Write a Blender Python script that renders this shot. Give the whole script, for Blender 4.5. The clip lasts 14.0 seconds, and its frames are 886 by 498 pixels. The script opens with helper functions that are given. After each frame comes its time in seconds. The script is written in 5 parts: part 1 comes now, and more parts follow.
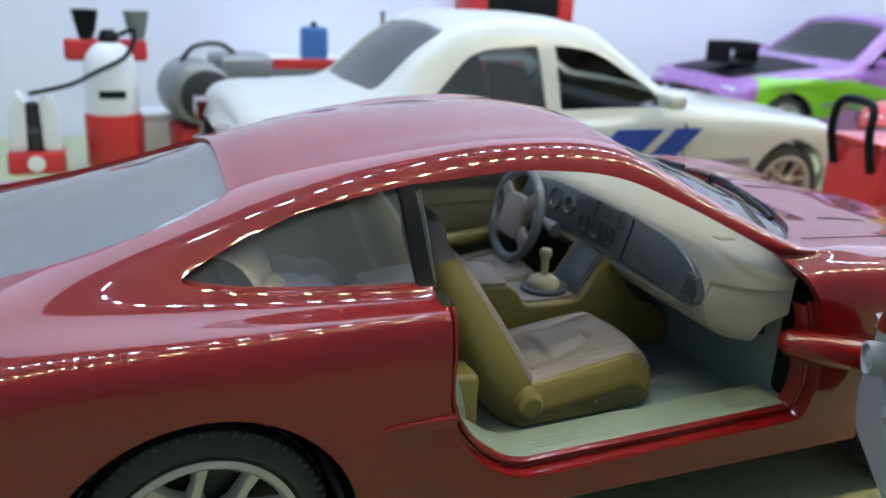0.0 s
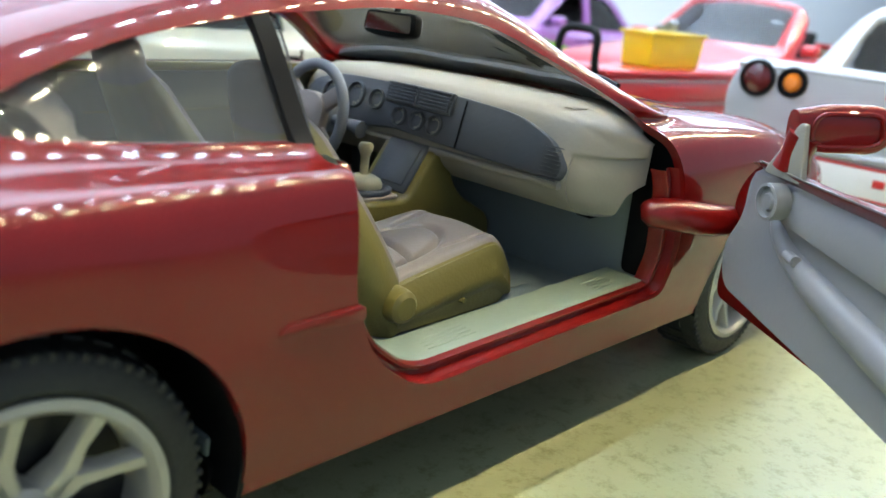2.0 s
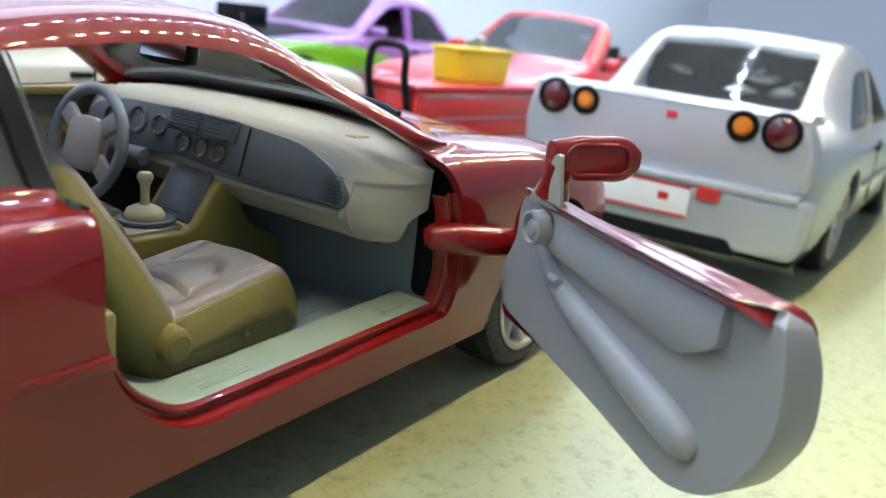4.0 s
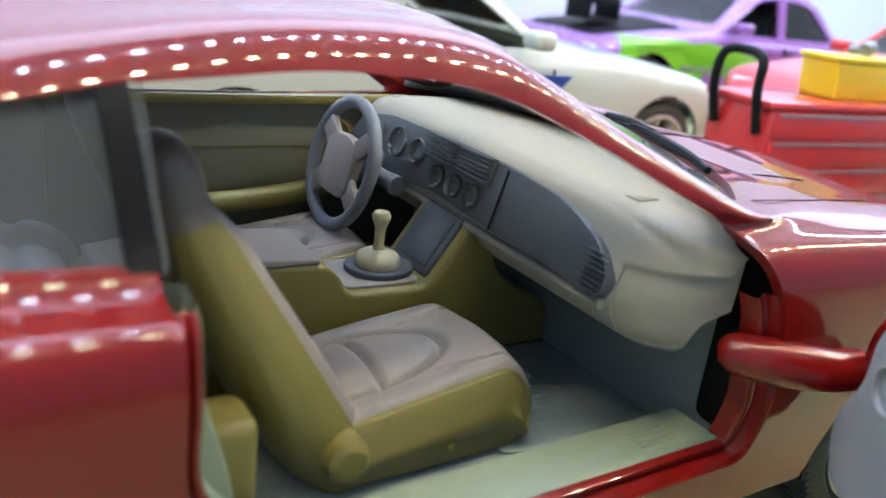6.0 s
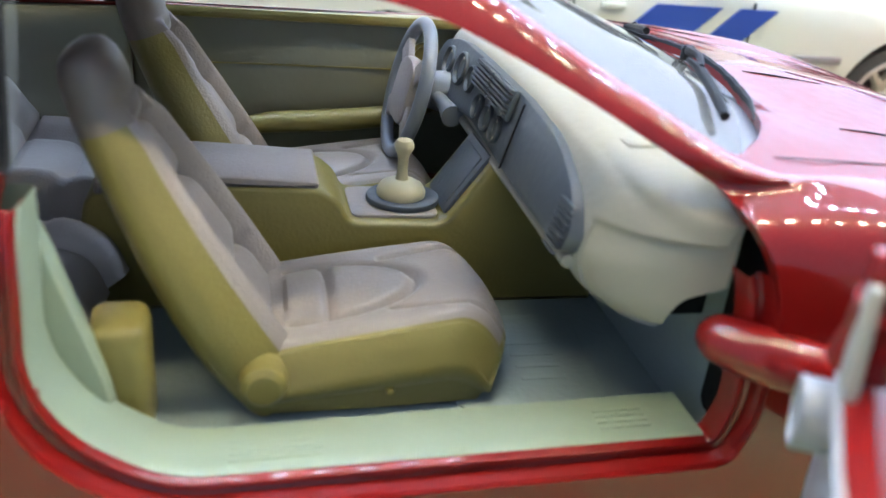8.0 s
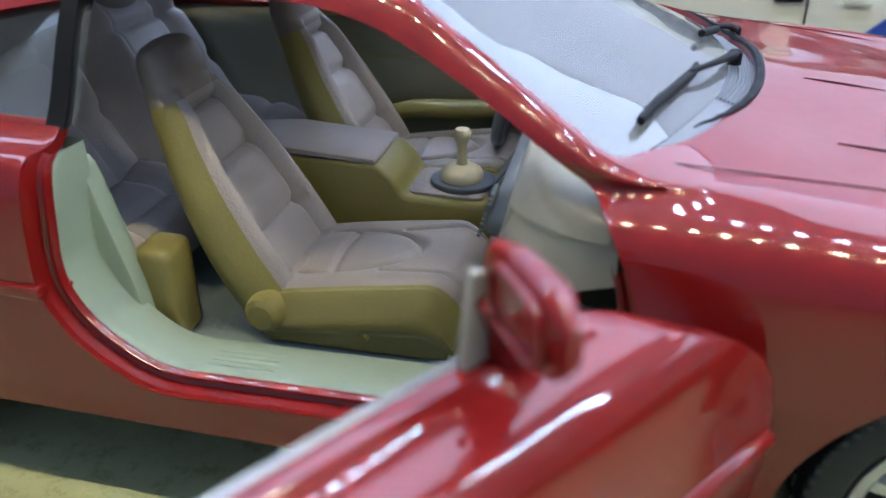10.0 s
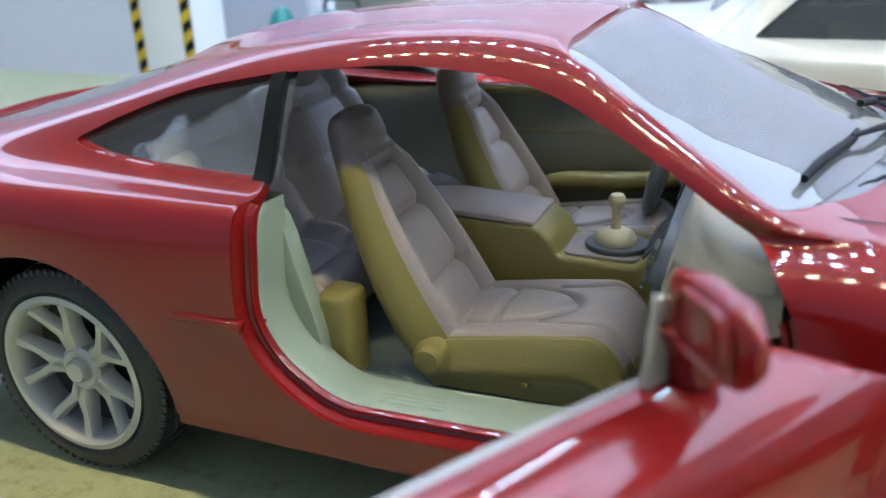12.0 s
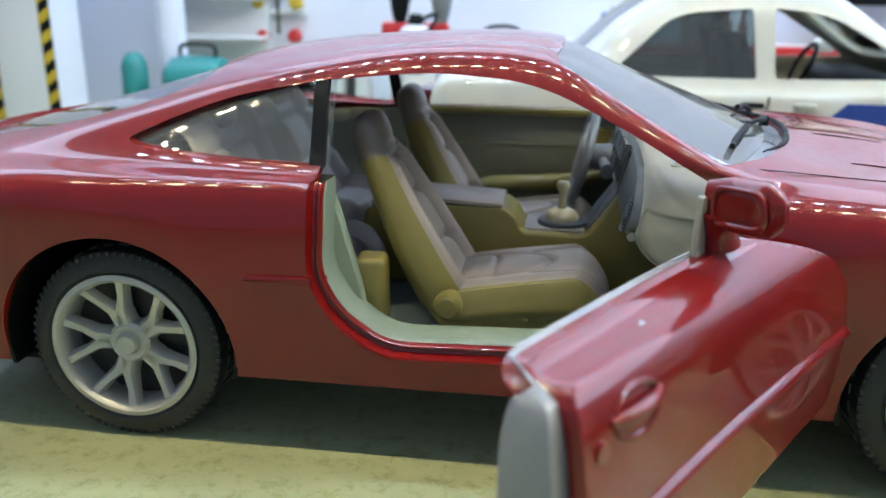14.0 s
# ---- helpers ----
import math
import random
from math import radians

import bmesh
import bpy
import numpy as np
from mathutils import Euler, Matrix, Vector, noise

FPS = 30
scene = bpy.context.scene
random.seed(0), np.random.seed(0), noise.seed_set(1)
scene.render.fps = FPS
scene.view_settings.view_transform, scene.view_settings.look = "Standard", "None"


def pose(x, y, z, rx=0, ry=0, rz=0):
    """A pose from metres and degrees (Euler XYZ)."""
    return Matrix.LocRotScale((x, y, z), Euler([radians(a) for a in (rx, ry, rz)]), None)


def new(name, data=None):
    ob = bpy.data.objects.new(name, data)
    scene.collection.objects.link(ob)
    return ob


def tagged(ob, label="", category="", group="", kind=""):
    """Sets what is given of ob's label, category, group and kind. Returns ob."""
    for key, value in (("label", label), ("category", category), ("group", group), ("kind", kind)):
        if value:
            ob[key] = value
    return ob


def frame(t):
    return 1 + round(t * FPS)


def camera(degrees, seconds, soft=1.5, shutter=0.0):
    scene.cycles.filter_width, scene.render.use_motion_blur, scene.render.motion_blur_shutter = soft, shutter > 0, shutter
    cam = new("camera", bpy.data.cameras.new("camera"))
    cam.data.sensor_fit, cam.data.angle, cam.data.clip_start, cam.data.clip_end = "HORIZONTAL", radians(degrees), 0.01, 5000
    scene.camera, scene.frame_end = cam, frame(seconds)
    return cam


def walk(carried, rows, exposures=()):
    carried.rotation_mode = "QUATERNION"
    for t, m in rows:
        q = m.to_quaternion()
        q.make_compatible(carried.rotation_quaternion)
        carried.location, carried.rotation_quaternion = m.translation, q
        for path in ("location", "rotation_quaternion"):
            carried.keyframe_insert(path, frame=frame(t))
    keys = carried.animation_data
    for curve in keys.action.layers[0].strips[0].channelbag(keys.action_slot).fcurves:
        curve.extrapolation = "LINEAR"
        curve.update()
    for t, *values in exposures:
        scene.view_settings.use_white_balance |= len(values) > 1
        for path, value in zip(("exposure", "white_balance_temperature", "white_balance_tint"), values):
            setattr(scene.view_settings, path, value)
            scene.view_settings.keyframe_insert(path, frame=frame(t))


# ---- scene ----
# The camera. Lengths are worked out in metres of a full-size car and brought to the 1:24 scale of the models by K.
K = 1 / 24
cam = camera(55.9, 14.0, soft=1.5)
cam.data.dof.use_dof, cam.data.dof.focus_distance, cam.data.dof.aperture_fstop = True, 2.2 * K, 37
METRES = 4.68 * K
BASE = pose(-0.1578 * K, -2.5031 * K, 1.6265 * K, -18.28, -2.87, -21.87)
ROWS = [
    (0, 0, 0, 0, 0, 0, -0),
    (0.5, -0.0273, 0.0522, -0.0286, -6.57, -0.22, 1.85),
    (1, -0.0586, 0.1044, -0.0409, -11.22, -0.7, 2.52),
    (1.5, -0.0749, 0.1247, -0.0544, -16.14, -1.15, 3.21),
    (2, -0.0937, 0.1172, -0.0581, -23, -1.63, 4.3),
    (2.5, -0.0961, 0.1117, -0.0615, -29.7, -2.09, 5.15),
    (2.7, -0.0949, 0.1101, -0.0625, -32.8251, -2.2783, 5.3981),
    (3.2, -0.0896, 0.103, -0.0616, -36.902, -2.5341, 6.0157),
    (3.75, -0.0725, 0.0965, -0.0535, -35.7912, -2.4517, 6.135),
    (4.3, -0.0487, 0.1015, -0.0412, -30.7315, -2.1712, 5.3889),
    (4.8, -0.0253, 0.1245, -0.0291, -24.3649, -1.9036, 3.7176),
    (5, -0.015, 0.1233, -0.021, -20.93, -1.6, 2.98),
    (5.5, 0.0067, 0.1728, -0.0129, -15, -1.59, 0.61),
    (6, 0.0319, 0.2033, -0.0034, -10.36, -2.06, -0.81),
    (6.5, 0.0486, 0.2264, -0.0066, -6.16, -3.6, -2.05),
    (7, 0.0858, 0.2259, -0.0023, -1.51, -5.01, -3.22),
    (7.5, 0.1244, 0.225, -0.0026, 3.75, -6.18, -4.27),
    (8, 0.1618, 0.2276, 0.0009, 8.52, -7.31, -5.45),
    (8.2, 0.1818, 0.2359, 0.0014, 10.9357, -7.5773, -6.1752),
    (8.75, 0.2303, 0.2429, 0.0067, 17.6624, -8.95, -7.3519),
    (9.3, 0.2811, 0.2467, 0.0143, 25.5228, -10.3716, -8.0221),
    (9.9, 0.3315, 0.2468, 0.0215, 33.5797, -11.0959, -8.4121),
    (10.5, 0.368, 0.2423, 0.0236, 39.15, -10.01, -8.7),
    (11, 0.3903, 0.2366, 0.0221, 42.2, -8.08, -8.97),
    (11.5, 0.3843, 0.2345, 0.018, 43.44, -7.13, -8.93),
    (12, 0.3429, 0.2123, 0.0074, 43.37, -6.48, -8.93),
    (12.5, 0.3133, 0.1786, -0.0084, 41.29, -5.47, -8.87),
    (13, 0.3074, 0.138, -0.0219, 37.46, -4.52, -8.41),
    (13.5, 0.3076, 0.0836, -0.0267, 31.87, -2.32, -8),
    (14, 0.317, 0.046, -0.0554, 29.27, -0.67, -7.18),
]
walk(cam, [(t, BASE @ pose(METRES * x, METRES * y, METRES * z, 90 + pitch, roll, yaw)) for t, x, y, z, yaw, pitch, roll in ROWS],
     [(0, -0.28, 6300, 11), (0.6, 0.05, 6500, 10), (1, 0.32, 6500, 10), (2.5, 0.30, 6600, 10), (5, 0.19, 6350, 13), (6.5, 0.45, 6200, 14), (7.5, 0.76, 6120, 14), (8, 0.78, 6150, 14),
      (9.3, 0.25, 6000, 16), (10.5, 0.18, 5950, 17), (11, 0.02, 5950, 18), (12.5, 0.22, 6150, 14), (13.5, 0.17, 6200, 12), (14, 0.08, 6250, 11)])

# ---- light ----
world = bpy.data.worlds.new("showroom")
scene.world = world
world.use_nodes = True
world.node_tree.nodes["Background"].inputs[0].default_value = (0.60, 0.76, 1.0, 1)
world.node_tree.nodes["Background"].inputs[1].default_value = 0.43
scene.view_settings.exposure = 0.0


# ---- materials ----
def material(name, colour, rough=0.5, metal=0.0, coat=0.0, vary=0.08, scale=8.0, bump=0.0, bump_scale=60.0, tint=None, spec=0.5, alpha=None):
    """A painted or moulded surface with colour variation at two scales and a fine relief; scales are per full-size metre."""
    m = bpy.data.materials.new(name)
    m.use_nodes = True
    nt = m.node_tree
    b = nt.nodes["Principled BSDF"]
    b.inputs["Roughness"].default_value, b.inputs["Metallic"].default_value = rough, metal
    b.inputs["Coat Weight"].default_value, b.inputs["Coat Roughness"].default_value = coat, 0.025
    b.inputs["Specular IOR Level"].default_value = spec
    tc = nt.nodes.new("ShaderNodeTexCoord")
    big, fine = nt.nodes.new("ShaderNodeTexNoise"), nt.nodes.new("ShaderNodeTexNoise")
    for n, s, d in ((big, scale, 4), (fine, scale * 9, 6)):
        n.inputs["Scale"].default_value, n.inputs["Detail"].default_value = s / K, d
        nt.links.new(tc.outputs["Object"], n.inputs["Vector"])
    add = nt.nodes.new("ShaderNodeMath")
    add.operation = "MULTIPLY_ADD"
    add.inputs[1].default_value = 0.2
    nt.links.new(fine.outputs["Fac"], add.inputs[0])
    half = nt.nodes.new("ShaderNodeMath")
    half.operation = "MULTIPLY"
    half.inputs[1].default_value = 0.2
    nt.links.new(big.outputs["Fac"], half.inputs[0])
    nt.links.new(half.outputs[0], add.inputs[2])
    ramp = nt.nodes.new("ShaderNodeValToRGB")
    dark = [c * (1 - 2.2 * vary) for c in colour]
    light = [min(1, c * (1 + 1.6 * vary)) for c in (tint or colour)]
    ramp.color_ramp.elements[0].position, ramp.color_ramp.elements[1].position = 0.3, 0.7
    ramp.color_ramp.elements[0].color, ramp.color_ramp.elements[1].color = (*dark, 1), (*light, 1)
    nt.links.new(add.outputs[0], ramp.inputs[0])
    nt.links.new(ramp.outputs[0], b.inputs["Base Color"])
    rr = nt.nodes.new("ShaderNodeMapRange")
    rr.inputs["To Min"].default_value, rr.inputs["To Max"].default_value = max(0.02, rough * 0.85), min(1, rough * 1.15)
    nt.links.new(fine.outputs["Fac"], rr.inputs["Value"])
    nt.links.new(rr.outputs[0], b.inputs["Roughness"])
    if bump:
        n = nt.nodes.new("ShaderNodeTexNoise")
        n.inputs["Scale"].default_value, n.inputs["Detail"].default_value = bump_scale / K, 3
        nt.links.new(tc.outputs["Object"], n.inputs["Vector"])
        bp = nt.nodes.new("ShaderNodeBump")
        bp.inputs["Strength"].default_value, bp.inputs["Distance"].default_value = bump, 0.01 * K
        nt.links.new(n.outputs["Fac"], bp.inputs["Height"])
        nt.links.new(bp.outputs[0], b.inputs["Normal"])
    return m


def glass(name, colour=(0.95, 0.98, 0.97), rough=0.02, haze=0.16, ior=1.6):
    """A thin clear moulding: mostly clear with a mirror sheen that grows at grazing angles."""
    m = bpy.data.materials.new(name)
    m.use_nodes = True
    nt = m.node_tree
    nt.nodes.remove(nt.nodes["Principled BSDF"])
    clear, gloss = nt.nodes.new("ShaderNodeBsdfTransparent"), nt.nodes.new("ShaderNodeBsdfGlossy")
    clear.inputs[0].default_value = (*colour, 1)
    gloss.inputs["Roughness"].default_value = rough
    fres = nt.nodes.new("ShaderNodeFresnel")
    fres.inputs[0].default_value = ior
    mix = nt.nodes.new("ShaderNodeMixShader")
    milk, body = nt.nodes.new("ShaderNodeBsdfDiffuse"), nt.nodes.new("ShaderNodeMixShader")
    milk.inputs[0].default_value, body.inputs[0].default_value = (0.85, 0.88, 0.9, 1), haze
    tc, wave, bp = nt.nodes.new("ShaderNodeTexCoord"), nt.nodes.new("ShaderNodeTexNoise"), nt.nodes.new("ShaderNodeBump")
    wave.inputs["Scale"].default_value, wave.inputs["Detail"].default_value = 4.5 / K, 1
    bp.inputs["Strength"].default_value, bp.inputs["Distance"].default_value = 0.35, 0.02 * K
    nt.links.new(tc.outputs["Object"], wave.inputs["Vector"])
    nt.links.new(wave.outputs["Fac"], bp.inputs["Height"])
    nt.links.new(bp.outputs[0], gloss.inputs["Normal"])
    nt.links.new(clear.outputs[0], body.inputs[1])
    nt.links.new(milk.outputs[0], body.inputs[2])
    nt.links.new(fres.outputs[0], mix.inputs[0])
    nt.links.new(body.outputs[0], mix.inputs[1])
    nt.links.new(gloss.outputs[0], mix.inputs[2])
    nt.links.new(mix.outputs[0], nt.nodes["Material Output"].inputs[0])
    return m


def glowing(name, colour, strength):
    m = bpy.data.materials.new(name)
    m.use_nodes = True
    b = m.node_tree.nodes["Principled BSDF"]
    b.inputs["Emission Color"].default_value, b.inputs["Emission Strength"].default_value = (*colour, 1), strength
    return m


RED = material("red_lacquer", (0.195, 0.0058, 0.005), 0.35, 0.0, 0.85, 0.05, 3, spec=0.12)
TUB = material("pale_green_plastic", (0.25, 0.31, 0.235), 0.45, vary=0.05, scale=5, bump=0.1)
# On the front seats, olive against taupe also carries warm and cool light as colour.
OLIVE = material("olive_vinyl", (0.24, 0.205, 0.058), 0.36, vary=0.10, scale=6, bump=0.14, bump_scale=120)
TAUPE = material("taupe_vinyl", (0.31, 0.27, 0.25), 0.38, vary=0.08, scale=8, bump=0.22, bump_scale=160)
IVORY = material("ivory_plastic", (0.34, 0.328, 0.285), 0.55, vary=0.05, scale=5, bump=0.1)
SLATE = material("slate_grey_plastic", (0.085, 0.10, 0.12), 0.42, vary=0.1, scale=8, bump=0.1)
COWL = material("cowl_plastic", (0.20, 0.22, 0.26), 0.4, vary=0.08)
BROWN = material("brown_vinyl", (0.23, 0.19, 0.16), 0.42, vary=0.12, scale=6, bump=0.06, bump_scale=140)
# Card grey is darkened for the weaker light on the cabin's far side.
CARD = material("shaded_grey_vinyl", (0.165, 0.17, 0.125), 0.45, vary=0.06, scale=6, bump=0.08)
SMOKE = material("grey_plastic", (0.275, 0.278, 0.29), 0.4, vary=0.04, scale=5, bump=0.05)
CREAM = material("cream_plastic", (0.55, 0.50, 0.33), 0.4, vary=0.08)
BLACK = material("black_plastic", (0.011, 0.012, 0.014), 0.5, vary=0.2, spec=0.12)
CARPET = material("dark_green_floor", (0.30, 0.37, 0.375), 0.5, vary=0.12, scale=4, bump=0.2)
RUBBER = material("tyre_rubber", (0.042, 0.047, 0.047), 0.6, vary=0.2, scale=10, bump=0.3, bump_scale=50)
ALLOY = material("silver_alloy", (0.56, 0.545, 0.49), 0.40, 0.4, vary=0.06)
DARKMETAL = material("dark_metal", (0.05, 0.05, 0.05), 0.5, 0.6)
AMBER = material("amber_lens", (0.75, 0.22, 0.02), 0.2, coat=0.5)
CLEAR = glass("clear_plastic", ior=1.9, haze=0.15)
THIN = glass("thin_clear_plastic", haze=0.03, ior=1.38)
TINTED = glass("tinted_plastic", (0.45, 0.52, 0.50), 0.02, 0.03)


GLAZING = (CLEAR, THIN, TINTED)


# ---- helpers of the model ----
def thing(name, x=0, y=0, z=0, turn=0.0, label="", category="", group=""):
    ob = new(name)
    ob.empty_display_size = 0.01
    ob.matrix_basis = pose(x * K, y * K, z * K, 0, 0, turn)
    return tagged(ob, label, category, group)


def finish(me, mat, sharp=38):
    me.transform(Matrix.Scale(K, 4))
    me.materials.clear()
    me.materials.append(mat)
    me.polygons.foreach_set("use_smooth", [True] * len(me.polygons))
    me.set_sharp_from_angle(angle=radians(sharp))
    me.update()


def part(name, bm, mat, parent, label="", sharp=38):
    """Links a bmesh, in full-size metres, as one mesh object under a thing or a part."""
    me = bpy.data.meshes.new(name)
    bmesh.ops.recalc_face_normals(bm, faces=bm.faces)
    bm.to_mesh(me)
    bm.free()
    finish(me, mat, sharp)
    ob = new(name, me)
    ob.parent = parent
    ob.visible_shadow = mat not in GLAZING
    return tagged(ob, label)


def box(x0, x1, y0, y1, z0, z1, bevel=0.01, seg=2, bm=None):
    one = bmesh.new()
    bmesh.ops.create_cube(one, size=1)
    for v in one.verts:
        v.co = ((x0 + x1) / 2 + v.co.x * (x1 - x0), (y0 + y1) / 2 + v.co.y * (y1 - y0), (z0 + z1) / 2 + v.co.z * (z1 - z0))
    if bevel:
        bmesh.ops.bevel(one, geom=one.edges[:], offset=min(bevel, 0.45 * min(x1 - x0, y1 - y0, z1 - z0)), segments=seg, profile=0.5, affect="EDGES")
    return add(bm, one)


def add(bm, one, m=None):
    """Joins the bmesh one, moved by m, into bm, and returns bm."""
    if m is not None:
        bmesh.ops.transform(one, matrix=m, verts=one.verts)
    if bm is None:
        return one
    me = bpy.data.meshes.new("join")
    one.to_mesh(me)
    one.free()
    bm.from_mesh(me)
    bpy.data.meshes.remove(me)
    return bm


def moved(bm, m):
    bmesh.ops.transform(bm, matrix=m, verts=bm.verts)
    return bm


def lathe(profile, steps=40, axis="z", bm=None, m=None, cap=False):
    """Turns a profile of (radius, height) round an axis."""
    one = bmesh.new()
    rings = []
    for r, h in profile:
        ring = []
        for k in range(steps):
            a = 2 * math.pi * k / steps
            p = (r * math.cos(a), r * math.sin(a), h)
            ring.append(one.verts.new({"z": p, "y": (p[0], p[2], p[1]), "x": (p[2], p[0], p[1])}[axis]))
        rings.append(ring)
    for a, b in zip(rings, rings[1:]):
        for k in range(steps):
            one.faces.new((a[k], a[(k + 1) % steps], b[(k + 1) % steps], b[k]))
    for ring in (rings[0], rings[-1]):
        if cap and (ring[0].co - ring[steps // 2].co).length > 1e-6:
            one.faces.new(ring)
    bmesh.ops.remove_doubles(one, verts=one.verts, dist=1e-5)
    return add(bm, one, m)


def spline(points, n):
    """n points on a Catmull-Rom line through the given ones."""
    p = [Vector(q) for q in points]
    p = [2 * p[0] - p[1], *p, 2 * p[-1] - p[-2]]
    out = []
    for k in range(n):
        s = k / (n - 1) * (len(p) - 3)
        i = min(int(s), len(p) - 4)
        t = s - i
        a, b, c, d = p[i : i + 4]
        out.append(0.5 * (2 * b + (c - a) * t + (2 * a - 5 * b + 4 * c - d) * t * t + (3 * b - a - 3 * c + d) * t**3))
    return out


def tube(points, radius, steps=10, n=None, bm=None, flat=1.0):
    """A round bar along a line; radius may be a list."""
    line = spline(points, n) if n else [Vector(p) for p in points]
    one = bmesh.new()
    rings = []
    side = None
    for k, p in enumerate(line):
        ahead = (line[min(k + 1, len(line) - 1)] - line[max(k - 1, 0)]).normalized()
        if side is None:
            side = ahead.orthogonal().normalized()
        side = (side - ahead * side.dot(ahead)).normalized()
        up = ahead.cross(side)
        r = radius if not isinstance(radius, (list, tuple)) else float(np.interp(k / (len(line) - 1), np.linspace(0, 1, len(radius)), radius))
        rings.append([one.verts.new(p + r * (math.cos(a) * side + flat * math.sin(a) * up)) for a in (2 * math.pi * i / steps for i in range(steps))])
    for a, b in zip(rings, rings[1:]):
        for i in range(steps):
            one.faces.new((a[i], a[(i + 1) % steps], b[(i + 1) % steps], b[i]))
    one.faces.new(rings[0])
    one.faces.new(rings[-1])
    return add(bm, one)


def prism(outline, axis, lo, hi, bm=None, bevel=0.0, seg=2):
    """An outline in the plane across an axis, drawn out from lo to hi. Outlines: (x, z) for y, (x, y) for z, (y, z) for x."""
    one = bmesh.new()
    put = {"y": lambda a, b, c: (a, c, b), "z": lambda a, b, c: (a, b, c), "x": lambda a, b, c: (c, a, b)}[axis]
    low = [one.verts.new(put(a, b, lo)) for a, b in outline]
    high = [one.verts.new(put(a, b, hi)) for a, b in outline]
    one.faces.new(low)
    one.faces.new(high[::-1])
    for k in range(len(low)):
        j = (k + 1) % len(low)
        one.faces.new((low[k], high[k], high[j], low[j]))
    bmesh.ops.recalc_face_normals(one, faces=one.faces)
    if bevel:
        caps = [e for e in one.edges if len({v in low for v in e.verts}) == 1]
        bmesh.ops.bevel(one, geom=caps, offset=bevel, segments=seg, profile=0.5, affect="EDGES")
    return add(bm, one)


def rounded(points, n=6, r=0.05):
    """A closed outline with its corners rounded; a point may carry its own radius as a third number."""
    out = []
    for k, p in enumerate(points):
        here = Vector(p[:2])
        rad = p[2] if len(p) > 2 else r
        a, b = Vector(points[k - 1][:2]) - here, Vector(points[(k + 1) % len(points)][:2]) - here
        d = min(rad, 0.45 * a.length, 0.45 * b.length)
        p0, p1 = here + a.normalized() * d, here + b.normalized() * d
        for i in range(n + 1):
            t = i / n
            out.append(tuple((1 - t) ** 2 * p0 + 2 * t * (1 - t) * here + t * t * p1))
    return out


def raw(bm, name="raw"):
    me = bpy.data.meshes.new(name)
    bmesh.ops.recalc_face_normals(bm, faces=bm.faces)
    bm.to_mesh(me)
    bm.free()
    return new(name, me)


def carved(bm, cuts, keep=(), bevel=0.0):
    """The bmesh less the cuts and within the keeps, as a new bmesh."""
    ob = raw(bm)
    tools = []
    for kind, some in (("DIFFERENCE", cuts), ("INTERSECT", keep)):
        for c in some:
            tool = raw(c, "tool")
            md = ob.modifiers.new("cut", "BOOLEAN")
            md.operation, md.object, md.solver = kind, tool, "EXACT"
            tools.append(tool)
    if bevel:
        md = ob.modifiers.new("soft", "BEVEL")
        md.width, md.segments, md.limit_method, md.angle_limit = bevel, 2, "ANGLE", radians(50)
    bpy.context.view_layer.update()
    me = bpy.data.meshes.new_from_object(ob.evaluated_get(bpy.context.evaluated_depsgraph_get()))
    out = bmesh.new()
    out.from_mesh(me)
    for o in (ob, *tools):
        data = o.data
        bpy.data.objects.remove(o)
        bpy.data.meshes.remove(data)
    bpy.data.meshes.remove(me)
    return out


def sheet(grid, thick, closed=False):
    """A skin over a grid of points, with the given thickness inwards, as a closed bmesh."""
    bm = bmesh.new()
    rows = [[bm.verts.new(p) for p in row] for row in grid]
    n, m = len(rows), len(rows[0])
    for i in range(n - 1):
        for j in range(m - 1):
            bm.faces.new((rows[i][j], rows[i + 1][j], rows[i + 1][j + 1], rows[i][j + 1]))
    bm.normal_update()
    inner = [[bm.verts.new(v.co - v.normal * thick) for v in row] for row in rows]
    for i in range(n - 1):
        for j in range(m - 1):
            bm.faces.new((inner[i][j], inner[i][j + 1], inner[i + 1][j + 1], inner[i + 1][j]))
    rim = [(i, 0) for i in range(n)] + [(n - 1, j) for j in range(1, m)] + [(i, m - 1) for i in range(n - 2, -1, -1)] + [(0, j) for j in range(m - 2, 0, -1)]
    for (a, b), (c, d) in zip(rim, rim[1:] + rim[:1]):
        bm.faces.new((rows[a][b], rows[c][d], inner[c][d], inner[a][b]))
    bmesh.ops.recalc_face_normals(bm, faces=bm.faces)
    return bm


def offset(outline, d):
    """An outline moved outwards by d (inwards if negative)."""
    pts = [Vector(p) for p in outline]
    area = sum(a.x * b.y - b.x * a.y for a, b in zip(pts, pts[1:] + pts[:1]))
    sign = 1 if area > 0 else -1
    out = []
    for k, p in enumerate(pts):
        t = (pts[(k + 1) % len(pts)] - pts[k - 1]).normalized()
        out.append((p.x + sign * d * t.y, p.y - sign * d * t.x))
    return out


